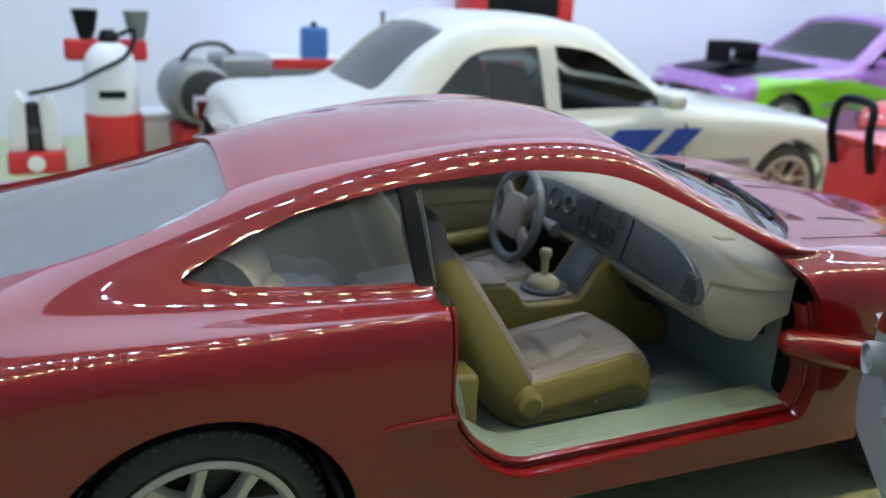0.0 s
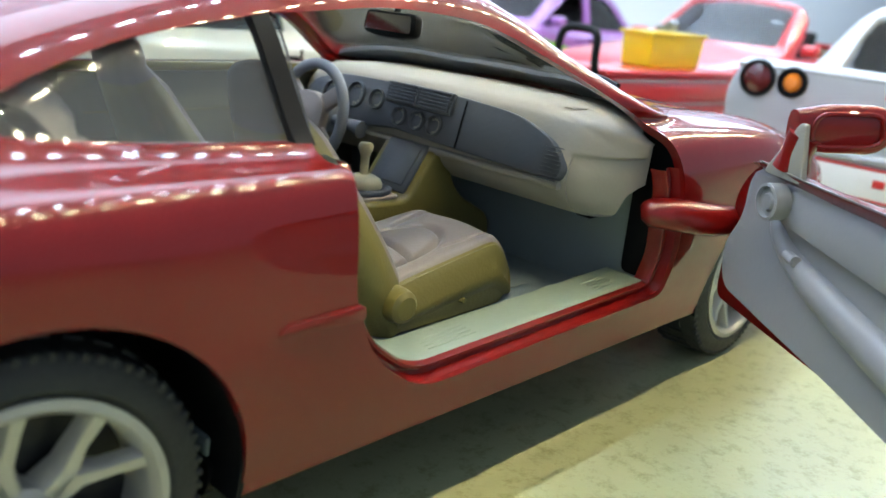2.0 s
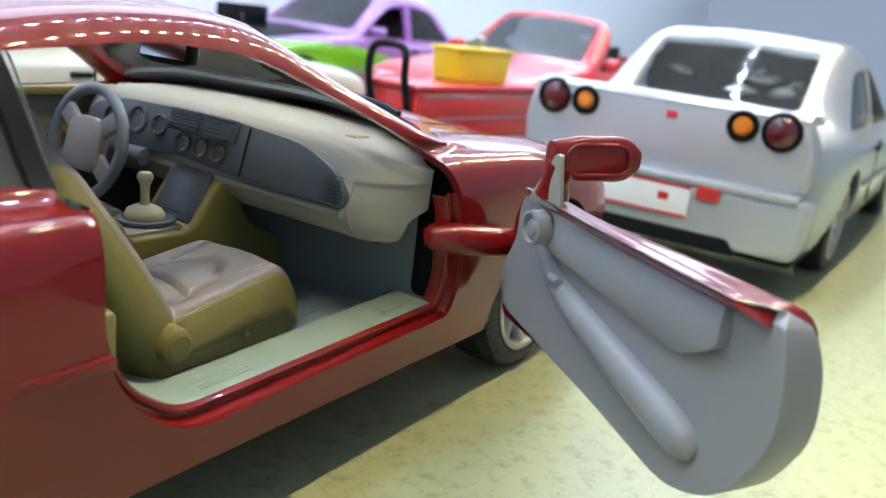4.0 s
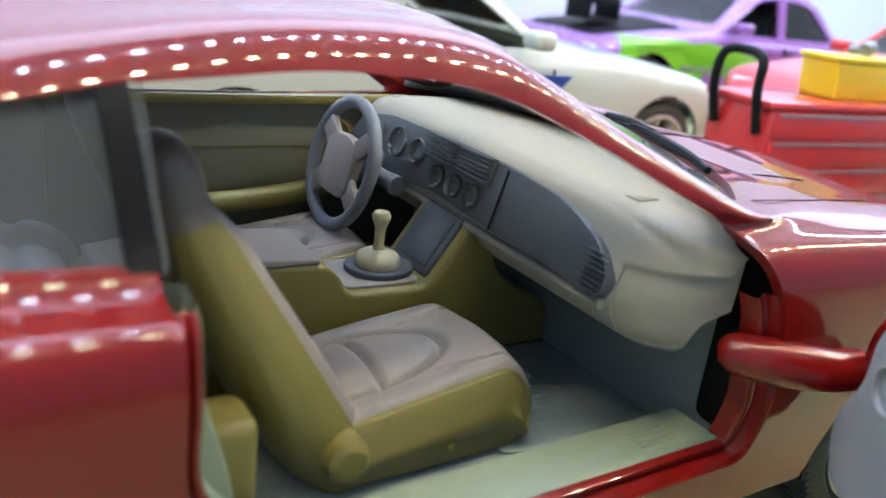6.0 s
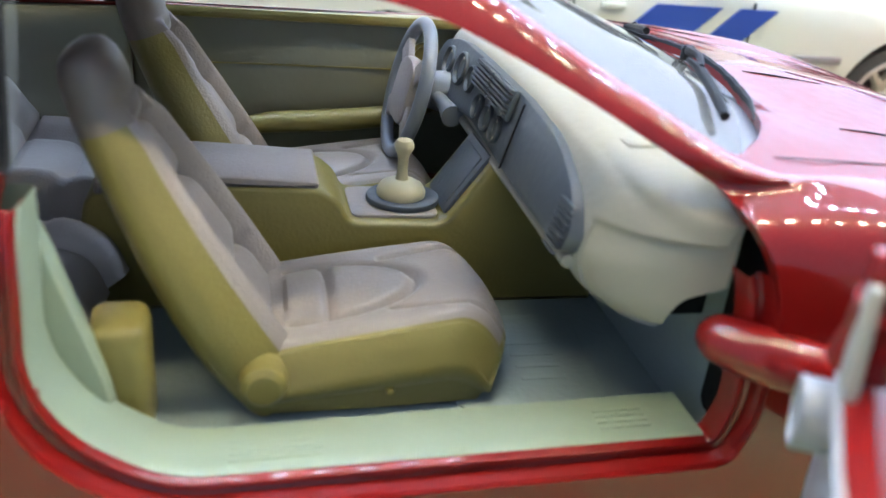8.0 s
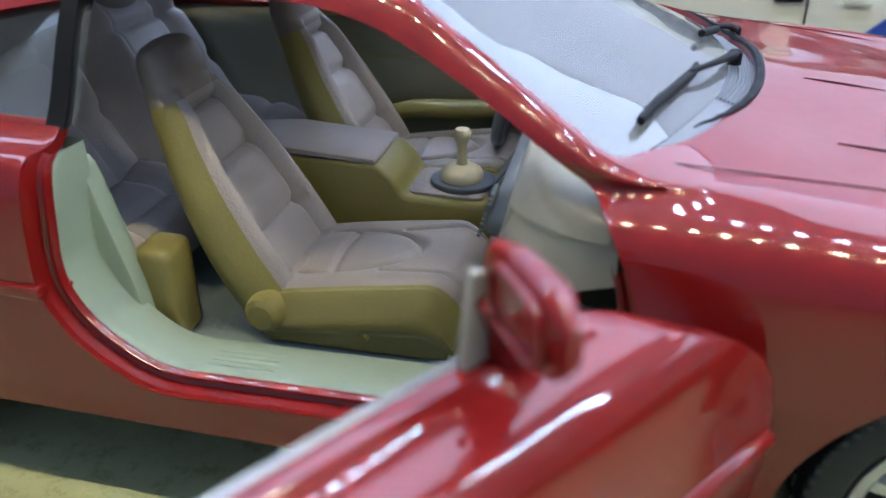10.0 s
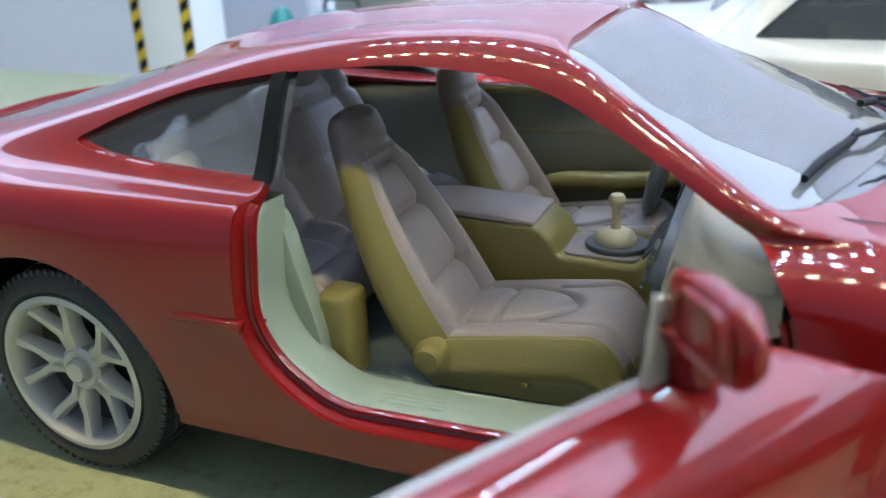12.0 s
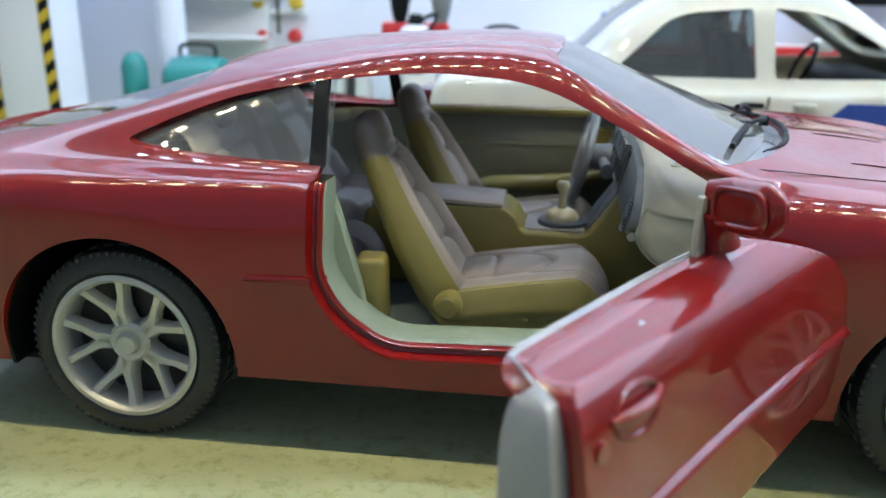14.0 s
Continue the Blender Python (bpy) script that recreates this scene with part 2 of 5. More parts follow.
def lerp_rows(table, x, smooth=True):
    """The row of a table of (x, values...) at x, on a smooth line."""
    xs = [r[0] for r in table]
    k = max(0, min(len(xs) - 2, sum(q <= x for q in xs) - 1))
    t = (x - xs[k]) / (xs[k + 1] - xs[k])
    out = []
    for c in range(1, len(table[0])):
        v = [table[i][c] for i in (max(k - 1, 0), k, k + 1, min(k + 2, len(xs) - 1))]
        h = xs[k + 1] - xs[k]
        m0 = 0 if k == 0 else (v[2] - v[0]) / (xs[k + 1] - xs[k - 1])
        m1 = 0 if k + 2 >= len(xs) else (v[3] - v[1]) / (xs[k + 2] - xs[k])
        if k == 0:
            m0 = (v[2] - v[1]) / h
        if k + 2 >= len(xs):
            m1 = (v[2] - v[1]) / h
        out.append(v[1] * (2 * t**3 - 3 * t * t + 1) + m0 * h * (t**3 - 2 * t * t + t) + v[2] * (3 * t * t - 2 * t**3) + m1 * h * (t**3 - t * t))
    return out


# ---- the display ----
MARBLE = material("cream_marble", (0.57, 0.61, 0.34), 0.32, vary=0.14, scale=2.2, tint=(0.67, 0.70, 0.46), bump=0.12, bump_scale=30)
nt = MARBLE.node_tree
speck, few, dirt = nt.nodes.new("ShaderNodeTexNoise"), nt.nodes.new("ShaderNodeValToRGB"), nt.nodes.new("ShaderNodeMix")
dirt.data_type, dirt.blend_type = "RGBA", "MULTIPLY"
speck.inputs["Scale"].default_value, speck.inputs["Detail"].default_value, speck.inputs["Roughness"].default_value = 14 / K, 9, 0.8
few.color_ramp.elements[0].position, few.color_ramp.elements[1].position = 0.36, 0.50
few.color_ramp.elements[0].color, few.color_ramp.elements[1].color = (0.55, 0.52, 0.40, 1), (1, 1, 1, 1)
coords = nt.nodes.new("ShaderNodeTexCoord")
old = nt.nodes["Principled BSDF"].inputs["Base Color"].links[0].from_socket
dirt.inputs[0].default_value = 0.75
nt.links.new(coords.outputs["Object"], speck.inputs["Vector"])
nt.links.new(speck.outputs["Fac"], few.inputs[0])
nt.links.new(old, dirt.inputs[6])
nt.links.new(few.outputs[0], dirt.inputs[7])
nt.links.new(dirt.outputs[2], nt.nodes["Principled BSDF"].inputs["Base Color"])
GREY_FRAME = material("grey_frame", (0.4, 0.4, 0.42), 0.4, 0.3)
WHITEWALL = material("white_board", (0.74, 0.76, 0.86), 0.55, vary=0.03, scale=1)
ground = tagged(part("ground", box(-14, 26, -14, 6.0, -0.4, 0, 0), MARBLE, None), "cream veined marble slab under the model cars", "ground", kind="structure")
tagged(part("wall_north", box(-14, 26, 6.0, 6.3, -0.4, 9, 0), WHITEWALL, None), "smooth white board wall behind the cars", "wall", kind="structure")


tagged(part("ceiling", box(-14, 26, -2.6, 6.0, 7.6, 7.9, 0), WHITEWALL, None), "white board ceiling over the display", "ceiling", kind="structure")
sky_panel = thing("ceiling_light", 5, 0, 6.2, 0, "broad frosted light panel under the ceiling", "light")
part("diffuser", box(-17, 17, 2.3, 5.9, 0.0, 0.05, 0.01), glowing("frosted_glow", (0.60, 0.76, 1.0), 4.2), sky_panel, "glowing frosted diffuser")
part("frame", box(-17.1, 17.1, 2.25, 5.95, 0.05, 1.40, 0.01), GREY_FRAME, sky_panel)


def led_strip(name, y, z, colour, strength, count, x0, step, label):
    ob = thing(name, 0, y, z, 0, label, "light")
    part("bar", box(x0 - 0.3, x0 + count * step, -0.12, 0.12, 0.02, 0.12, 0.02), SMOKE, ob)
    for q in (0.15, 0.5, 0.85):
        part("hanger", box(x0 + count * step * q - 0.03, x0 + count * step * q + 0.03, -0.03, 0.03, 0.12, 7.6 - z, 0), SMOKE, ob)
    glow = glowing(name + "_glow", colour, strength)
    first = part("diode", box(x0, x0 + 0.3 * step, -0.05, 0.05, 0, 0.02, 0), glow, ob)
    for k in range(1, count):
        o = new("diode", first.data)
        o.parent, o.location = ob, (k * step * K, 0, 0)


led_strip("led_strip", 0.55, 6.0, (0.62, 0.79, 1.0), 320, 53, -2.6, 0.30, "cool white strip of diodes on a metal bar")
led_strip("led_strip", -1.5, 5.5, (1.0, 0.87, 0.54), 280, 53, -2.6, 0.30, "warm white strip of diodes on a metal bar")

# ---- the red coupe: its skin ----
#        x     rocker        lower        widest       shoulder     belt         rail         mid          centre
SKIN = [
    (-1.14, 0.55, 0.3, 0.58, 0.38, 0.6, 0.46, 0.58, 0.54, 0.54, 0.58, 0.4, 0.6, 0.2, 0.61, 0.61),
    (-1.08, 0.68, 0.26, 0.71, 0.4, 0.72, 0.54, 0.69, 0.66, 0.63, 0.71, 0.46, 0.74, 0.22, 0.76, 0.765),
    (-0.9, 0.76, 0.24, 0.79, 0.42, 0.8, 0.58, 0.76, 0.73, 0.66, 0.79, 0.5, 0.81, 0.24, 0.83, 0.84),
    (-0.6, 0.79, 0.24, 0.82, 0.42, 0.835, 0.6, 0.8, 0.76, 0.66, 0.85, 0.51, 0.875, 0.25, 0.895, 0.905),
    (-0.3, 0.8, 0.25, 0.83, 0.42, 0.845, 0.62, 0.832, 0.812, 0.66, 0.875, 0.505, 0.925, 0.26, 0.965, 0.985),
    (-0.02, 0.8, 0.25, 0.83, 0.42, 0.845, 0.62, 0.822, 0.820, 0.655, 0.873, 0.495, 0.985, 0.26, 1.04, 1.065),
    (0.25, 0.8, 0.25, 0.83, 0.42, 0.84, 0.6, 0.804, 0.822, 0.652, 0.868, 0.485, 1.05, 0.26, 1.115, 1.145),
    (0.52, 0.8, 0.25, 0.82, 0.42, 0.825, 0.59, 0.790, 0.822, 0.655, 0.864, 0.48, 1.11, 0.26, 1.165, 1.19),
    (0.9, 0.8, 0.25, 0.815, 0.42, 0.815, 0.58, 0.790, 0.820, 0.66, 0.864, 0.485, 1.16, 0.27, 1.2, 1.215),
    (1.25, 0.8, 0.25, 0.815, 0.42, 0.82, 0.58, 0.789, 0.806, 0.665, 0.868, 0.51, 1.14, 0.28, 1.19, 1.205),
    (1.5, 0.8, 0.25, 0.82, 0.42, 0.83, 0.58, 0.799, 0.806, 0.69, 0.872, 0.605, 1.02, 0.32, 1.09, 1.115),
    (1.74, 0.8, 0.25, 0.825, 0.42, 0.84, 0.59, 0.814, 0.806, 0.73, 0.876, 0.706, 0.912, 0.38, 0.995, 1.022),
    (2, 0.8, 0.25, 0.83, 0.42, 0.85, 0.61, 0.829, 0.806, 0.725, 0.875, 0.575, 0.895, 0.34, 0.905, 0.93),
    (2.3, 0.8, 0.25, 0.835, 0.42, 0.855, 0.62, 0.834, 0.806, 0.69, 0.865, 0.52, 0.862, 0.26, 0.878, 0.892),
    (2.56, 0.8, 0.25, 0.83, 0.42, 0.85, 0.62, 0.81, 0.77, 0.67, 0.835, 0.5, 0.825, 0.25, 0.835, 0.85),
    (2.84, 0.78, 0.24, 0.8, 0.42, 0.82, 0.58, 0.78, 0.71, 0.64, 0.77, 0.47, 0.765, 0.24, 0.775, 0.79),
    (3.14, 0.66, 0.24, 0.7, 0.4, 0.71, 0.52, 0.68, 0.62, 0.57, 0.665, 0.42, 0.67, 0.21, 0.68, 0.69),
    (3.36, 0.38, 0.28, 0.42, 0.36, 0.43, 0.44, 0.42, 0.5, 0.37, 0.53, 0.28, 0.54, 0.15, 0.55, 0.555),
]


def section(x, n=9, table=SKIN):
    """The right half of the skin's section at x, from the rocker to the crown, n points a span."""
    r = lerp_rows(table, x)
    pts = [(x, -r[2 * i], r[2 * i + 1]) for i in range(7)] + [(x, 0.0, r[14])]
    mirror = (x, r[12], r[13])
    p = [Vector(q) for q in pts] + [Vector(mirror)]
    p = [2 * p[0] - p[1], *p]
    out = []
    for i in range(1, len(p) - 2):
        a, b, c, d = p[i - 1], p[i], p[i + 1], p[i + 2]
        for k in range(n):
            t = k / n
            out.append(0.5 * (2 * b + (c - a) * t + (2 * a - 5 * b + 4 * c - d) * t * t + (3 * b - a - 3 * c + d) * t**3))
    out.append(p[-2])
    return out


def skin(inset=0.0, x0=-1.14, x1=3.36, cols=110, thick=0.028, table=SKIN, n=9):
    grid = []
    for k in range(cols + 1):
        half = section(x0 + (x1 - x0) * k / cols, n, table)
        grid.append(half + [Vector((p.x, -p.y, p.z)) for p in half[-2::-1]])
    if inset:
        bm = bmesh.new()
        rows = [[bm.verts.new(p) for p in row] for row in grid]
        for a, b in zip(rows, rows[1:]):
            for j in range(len(a) - 1):
                bm.faces.new((a[j], b[j], b[j + 1], a[j + 1]))
        bm.normal_update()
        up = 1 if rows[cols // 2][len(grid[0]) // 2].normal.z > 0 else -1
        grid = [[v.co - up * inset * v.normal for v in row] for row in rows]
        bm.free()
    bm = bmesh.new()
    probe = (grid[1][len(grid[0]) // 2] - grid[0][len(grid[0]) // 2]).cross(grid[0][len(grid[0]) // 2 + 1] - grid[0][len(grid[0]) // 2])
    bm.free()
    return sheet(grid if probe.z > 0 else grid[::-1], thick)


QUARTER = rounded([(-0.03, 0.912, 0.04), (0.10, 0.972, 0.1), (0.30, 1.045, 0.1), (0.60, 1.10, 0.01), (0.605, 0.866, 0.01), (0.35, 0.872, 0.1), (0.10, 0.888, 0.1)])
WINDOW = rounded([(0.59, 0.868, 0.01), (0.59, 1.10, 0.01), (0.90, 1.128, 0.1), (1.20, 1.108, 0.12), (1.45, 1.000, 0.1), (1.68, 0.868, 0.03)])
LOWER = [(1.775, 0.74, 0.1), (1.80, 0.47, 0.05), (1.78, 0.374, 0.04), (0.80, 0.344, 0.09), (0.655, 0.455, 0.10), (0.592, 0.58, 0.08)]
DOORWAY = rounded([(0.598, 0.862, 0.01), (0.57, 1.094, 0.01), (0.90, 1.128, 0.1), (1.20, 1.108, 0.12), (1.45, 1.000, 0.1), (1.70, 0.868, 0.04), *LOWER])
DOOR = rounded([(0.60, 0.862, 0.01), (1.70, 0.868, 0.06), *LOWER])
FRONT_GLASS = rounded([(1.285, 0.0, 0.2), (1.258, -0.41, 0.1), (1.265, -0.485, 0.04), (1.50, -0.58, 0.1), (1.715, -0.70, 0.03), (1.86, -0.55, 0.2), (1.97, -0.26, 0.2), (2.0, 0.0, 0.2),
                       (1.97, 0.26, 0.2), (1.86, 0.55, 0.2), (1.715, 0.70, 0.03), (1.50, 0.58, 0.1), (1.265, 0.485, 0.04), (1.258, 0.41, 0.1)])
REAR_GLASS = rounded([(0.14, 0.0, 0.2), (0.13, -0.375, 0.03), (0.0, -0.432, 0.1), (-0.30, -0.472, 0.1), (-0.60, -0.475, 0.1), (-0.74, -0.39, 0.12), (-0.77, 0.0, 0.2), (-0.74, 0.39, 0.12), (-0.60, 0.475, 0.1), (-0.30, 0.472, 0.1), (0.0, 0.432, 0.1), (0.13, 0.375, 0.03)])


def wheel_hole(x):
    return moved(lathe([(0.365, -1.2), (0.365, 1.2)], 56, "y", cap=True), pose(x, 0, 0.31))


coupe = thing("model_coupe", 0, 0, 0, 0, "glossy dark red plastic model coupe with its passenger door open", "model car")
WB = 2.42
cuts = [prism(DOORWAY, "y", -1.2, -0.35), prism(QUARTER, "y", -1.2, -0.3), prism(QUARTER, "y", 0.3, 1.2), prism(WINDOW, "y", 0.3, 1.2),
        prism(FRONT_GLASS, "z", 0.7, 1.5), prism(REAR_GLASS, "z", 0.7, 1.5), wheel_hole(0), wheel_hole(WB)]
part("body_shell", carved(skin(), cuts, bevel=0.004), RED, coupe, "dark red lacquered bodywork", 40)


def roof_z(x, y):
    """The height of the skin over a place on the upper side."""
    pts = section(x)
    for a, b in zip(pts[28:], pts[29:]):
        if a.y <= -abs(y) <= b.y:
            return a.z + (b.z - a.z) * (-abs(y) - a.y) / max(b.y - a.y, 1e-6)
    return pts[28].z


def pane(ends, wide, sink=0.014, nx=30, ny=60):
    """A clear moulding that follows the skin between two x for every y."""
    grid = []
    for i in range(nx + 1):
        row = []
        for j in range(ny + 1):
            y = wide * (-1 + 2 * j / ny)
            a, b = ends(abs(y))
            x = a + (b - a) * i / nx
            row.append(Vector((x, y, roof_z(x, y) - sink)))
        grid.append(row)
    return sheet(grid, 0.008)


def front_ends(y):
    top = 1.25 if y < 0.48 else 1.25 + (y - 0.48) / 0.23 * 0.47
    return top, max(top + 0.01, 1.935 - 0.215 * (y / 0.71) ** 2)


def rear_ends(y):
    top = 0.155 if y < 0.38 else 0.155 - ((y - 0.38) / 0.12) ** 2 * 0.5
    return -0.79 + 0.12 * (y / 0.48) ** 4, top


part("windscreen", pane(front_ends, 0.714), CLEAR, coupe, "clear plastic windscreen")
part("rear_window", pane(rear_ends, 0.495), CLEAR, coupe, "clear plastic rear window")
for lo, hi in ((-1.2, -0.3), (0.3, 1.2)):
    part("quarter_window", carved(skin(0.014, thick=0.008), [], [prism(offset(QUARTER, 0.012), "y", lo, hi)]), THIN, coupe, "clear plastic quarter window")


# ---- the red coupe: wheels ----
def tyre_mesh(r=0.31, w=0.2, rim=0.225):
    bm = lathe([(rim, w / 2 - 0.015), (rim + 0.02, w / 2), (r - 0.035, w / 2 - 0.004), (r - 0.012, w / 2 - 0.02), (r - 0.006, w / 2 - 0.045), (r - 0.006, -w / 2 + 0.045), (r - 0.012, -w / 2 + 0.02),
                (r - 0.035, -w / 2 + 0.004), (rim + 0.02, -w / 2), (rim, -w / 2 + 0.015)], 72, "y")
    for k in range(72):
        a = 2 * math.pi * k / 72
        one = box(-0.007, 0.007, w / 2 - 0.05, w / 2 - 0.012, r - 0.03, r - 0.0075, 0.003, 1)
        add(bm, one, Matrix.Rotation(a, 4, "Y"))
    for k in range(36):
        a = 2 * math.pi * k / 36
        one = box(-0.016, 0.016, -w / 2 + 0.02, w / 2 - 0.07, r - 0.03, r - 0.001, 0, 1)
        add(bm, one, Matrix.Rotation(a, 4, "Y"))
    return bm


def rim_mesh(rim=0.228, w=0.2):
    f = w / 2
    bm = lathe([(rim, f - 0.02), (rim + 0.004, f), (rim - 0.012, f + 0.004), (rim - 0.022, f - 0.006), (rim - 0.03, f - 0.05), (rim - 0.03, -f + 0.02), (rim, -f + 0.01)], 64, "y")
    lathe([(0.0, f - 0.012), (0.028, f - 0.012), (0.034, f - 0.02), (0.036, f - 0.035), (0.055, f - 0.03), (0.066, f - 0.04), (0.066, f - 0.09), (0.0, f - 0.09)], 30, "y", bm)
    for k in range(5):
        for side in (-1, 1):
            a = 2 * math.pi * (k + 0.25) / 5
            path = [(side * 0.004, 0.050), (side * 0.011, 0.104), (side * 0.041, 0.150), (side * 0.072, rim - 0.018)]
            one = bmesh.new()
            rows = []
            for i, (x, z) in enumerate(path):
                h, d = (0.026, 0.023, 0.017, 0.022)[i], (0.05, 0.042, 0.034, 0.026)[i]
                top = f - (0.036, 0.034, 0.026, 0.008)[i]
                rows.append([one.verts.new((x + sx * h, y, z)) for sx, y in ((-1.15, top - d), (-0.92, top - 0.009), (-0.6, top), (0.6, top), (0.92, top - 0.009), (1.15, top - d))])
            for p, q in zip(rows, rows[1:]):
                for j in range(6):
                    one.faces.new((p[j], p[(j + 1) % 6], q[(j + 1) % 6], q[j]))
            one.faces.new(rows[0])
            one.faces.new(rows[-1])
            add(bm, one, Matrix.Rotation(a, 4, "Y"))
    for k in range(5):
        a = 2 * math.pi * (k + 0.75) / 5
        one = lathe([(0.0, f - 0.045), (0.007, f - 0.045), (0.009, f - 0.06)], 8, "y")
        add(bm, one, pose(0.05 * math.cos(a), 0, 0.05 * math.sin(a)))
    return bm


def wheel_at(owner, x, y, side, tyre_mat=None, rim_mat=None, scale=1.0):
    """A wheel with its outer face to the given side (-1: right, 1: left), resting on the ground."""
    m = pose(x, y, 0.31 * scale, 0, 0, 0 if side > 0 else 180) @ Matrix.Scale(scale, 4)
    w = part("wheel", moved(lathe([(0.0, -0.06), (0.17, -0.06), (0.2, -0.03), (0.2, 0.0), (0.0, 0.0)], 32, "y"), m), DARKMETAL, owner, "dark brake disc behind the wheel")
    part("tyre", moved(tyre_mesh(), m), tyre_mat or RUBBER, w, "black treaded tyre")
    part("rim", moved(rim_mesh(), m), rim_mat or ALLOY, w, "silver spoked rim")


for x in (0, WB):
    for side in (-1, 1):
        wheel_at(coupe, x, side * 0.685, side)


# ---- the red coupe: floor pan and doorway ----
def surf_y(x, z):
    """How far out the right side of the skin lies at that height."""
    pts = section(x)
    for a, b in zip(pts, pts[1:]):
        if a.z <= z <= b.z:
            return a.y + (b.y - a.y) * (z - a.z) / max(b.z - a.z, 1e-6)
    return pts[0].y if z < pts[0].z else pts[-1].y


def upper(bm, z):
    """The part of a mesh above a height."""
    bmesh.ops.bisect_plane(bm, geom=bm.verts[:] + bm.edges[:] + bm.faces[:], plane_co=(0, 0, z), plane_no=(0, 0, -1), clear_outer=True)
    return bm


part("chassis", carved(box(-0.98, 3.1, -0.72, 0.72, 0.21, 0.28, 0.02), [moved(lathe([(0.35, -1.2), (0.35, 1.2)], 40, "y", cap=True), pose(q, 0, 0.31)) for q in (0, WB)]), BLACK, coupe, "black chassis plate")
for x in (0, WB):
    for side in (-1, 1):
        part("wheel_well", upper(moved(lathe([(0.372, -0.2), (0.372, 0.185), (0.36, 0.185), (0.36, -0.19), (0.0, -0.19), (0.0, -0.2)], 40, "y"), pose(x, side * 0.62, 0.33, 0, 0, 0 if side > 0 else 180)), 0.24), BLACK, coupe, "black wheel well")
JAMB0 = 16


def jamb(offsets, x_most=9.0, first=JAMB0):
    """A strip round the lower part of the doorway through (offset inwards, depth inwards) steps; a depth over 0.5 is a place y = -depth."""
    bm = bmesh.new()
    lines = []
    for d, deep in offsets:
        pts = offset(DOOR, -d)
        keep = [k for k in range(first, len(DOOR)) if DOOR[k][0] < x_most]
        rear = [(0.60, 0.72 + 0.017 * k) for k in range(8)]
        pts, src = [pts[k] for k in keep] + [(0.598 + d, z) for _, z in rear], [DOOR[k] for k in keep] + rear
        lines.append([bm.verts.new((p[0], (-deep if deep > 0.5 else surf_y(min(max(q[0], 0.6), 1.8), min(q[1], 0.858)) + deep), p[1])) for p, q in zip(pts, src)])
    for a, b in zip(lines, lines[1:]):
        for k in range(len(a) - 1):
            bm.faces.new((a[k], a[k + 1], b[k + 1], b[k]))
    return bm


part("door_jamb", jamb([(-0.002, 0.006), (0.003, 0.03), (0.006, 0.042), (0.014, 0.046), (0.020, 0.038), (0.027, 0.038), (0.032, 0.048), (0.034, 0.085)]), RED, coupe, "red stepped doorway edge")
tub = part("interior_tub", jamb([(0.033, 0.054), (0.036, 0.060), (0.037, 0.075), (0.040, 0.64), (0.03, 0.632), (-0.02, 0.63)], 1.77, 29), TUB, coupe, "pale green interior moulding")
# Added black plate, standing in for the shade in the gap behind the wing.
part("wing_gap_shade", prism(rounded([(-0.79, 0.40), (-0.80, 0.60), (-0.775, 0.80), (-0.70, 0.85), (-0.66, 0.85), (-0.66, 0.40)], 4, 0.03), "x", 1.795, 1.83), BLACK, tub, "black plate for the dark gap behind the wing")
part("striker", box(0.612, 0.640, -0.775, -0.755, 0.545, 0.575, 0.006), RED, coupe, "small latch block on the doorway edge")
part("floor_pan", box(0.35, 1.95, -0.70, 0.70, 0.28, 0.325, 0.01), CARPET, tub, "dark green cabin floor")
SILL = pose(1.28, 0, 0.401, 0, -1.9, 0)
part("sill_plate", moved(box(-0.42, 0.43, -0.735, -0.635, -0.03, -0.006, 0.008), SILL), TUB, tub)
for k in range(6):
    part("sill_rib", moved(box(-0.38, -0.22, -0.732 + 0.016 * k, -0.726 + 0.016 * k, -0.010, -0.002, 0.002, 1), SILL), TUB, tub)
for k in range(4):
    part("sill_rib", moved(box(0.28, 0.38, -0.732 + 0.016 * k, -0.726 + 0.016 * k, -0.010, -0.002, 0.002, 1), SILL), TUB, tub)
part("side_panel", prism(rounded([(0.46, 0.33), (0.46, 0.77), (0.62, 0.80), (0.642, 0.75), (0.668, 0.65), (0.712, 0.50), (0.735, 0.33)], 4, 0.04), "y", -0.66, -0.60, bevel=0.012), TUB, tub)
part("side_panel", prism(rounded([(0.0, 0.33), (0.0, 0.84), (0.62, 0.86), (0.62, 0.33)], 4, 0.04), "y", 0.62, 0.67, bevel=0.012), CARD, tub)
part("seat_belt_box", box(0.672, 0.772, -0.62, -0.50, 0.33, 0.575, 0.025, 3), OLIVE, tub, "olive belt housing behind the seat")
part("firewall", prism(rounded([(-0.70, 0.28), (-0.74, 0.5), (-0.70, 0.74), (0.70, 0.74), (0.74, 0.5), (0.70, 0.28)], 4, 0.05), "x", 1.80, 1.84), CARPET, tub, "dark bulkhead")
part("floor_mat", prism(rounded([(1.34, -0.56), (1.66, -0.56), (1.70, -0.2), (1.34, -0.2)], 5, 0.05), "z", 0.325, 0.333, bevel=0.004), CARPET, tub)
for k in range(4):
    part("mat_rib", box(1.50, 1.60, -0.47 + 0.045 * k, -0.455 + 0.045 * k, 0.332, 0.3355, 0.0015, 1), CARPET, tub)


# ---- the red coupe: seats ----
def groove(d, width=0.011):
    return math.exp(-((d / width) ** 2))


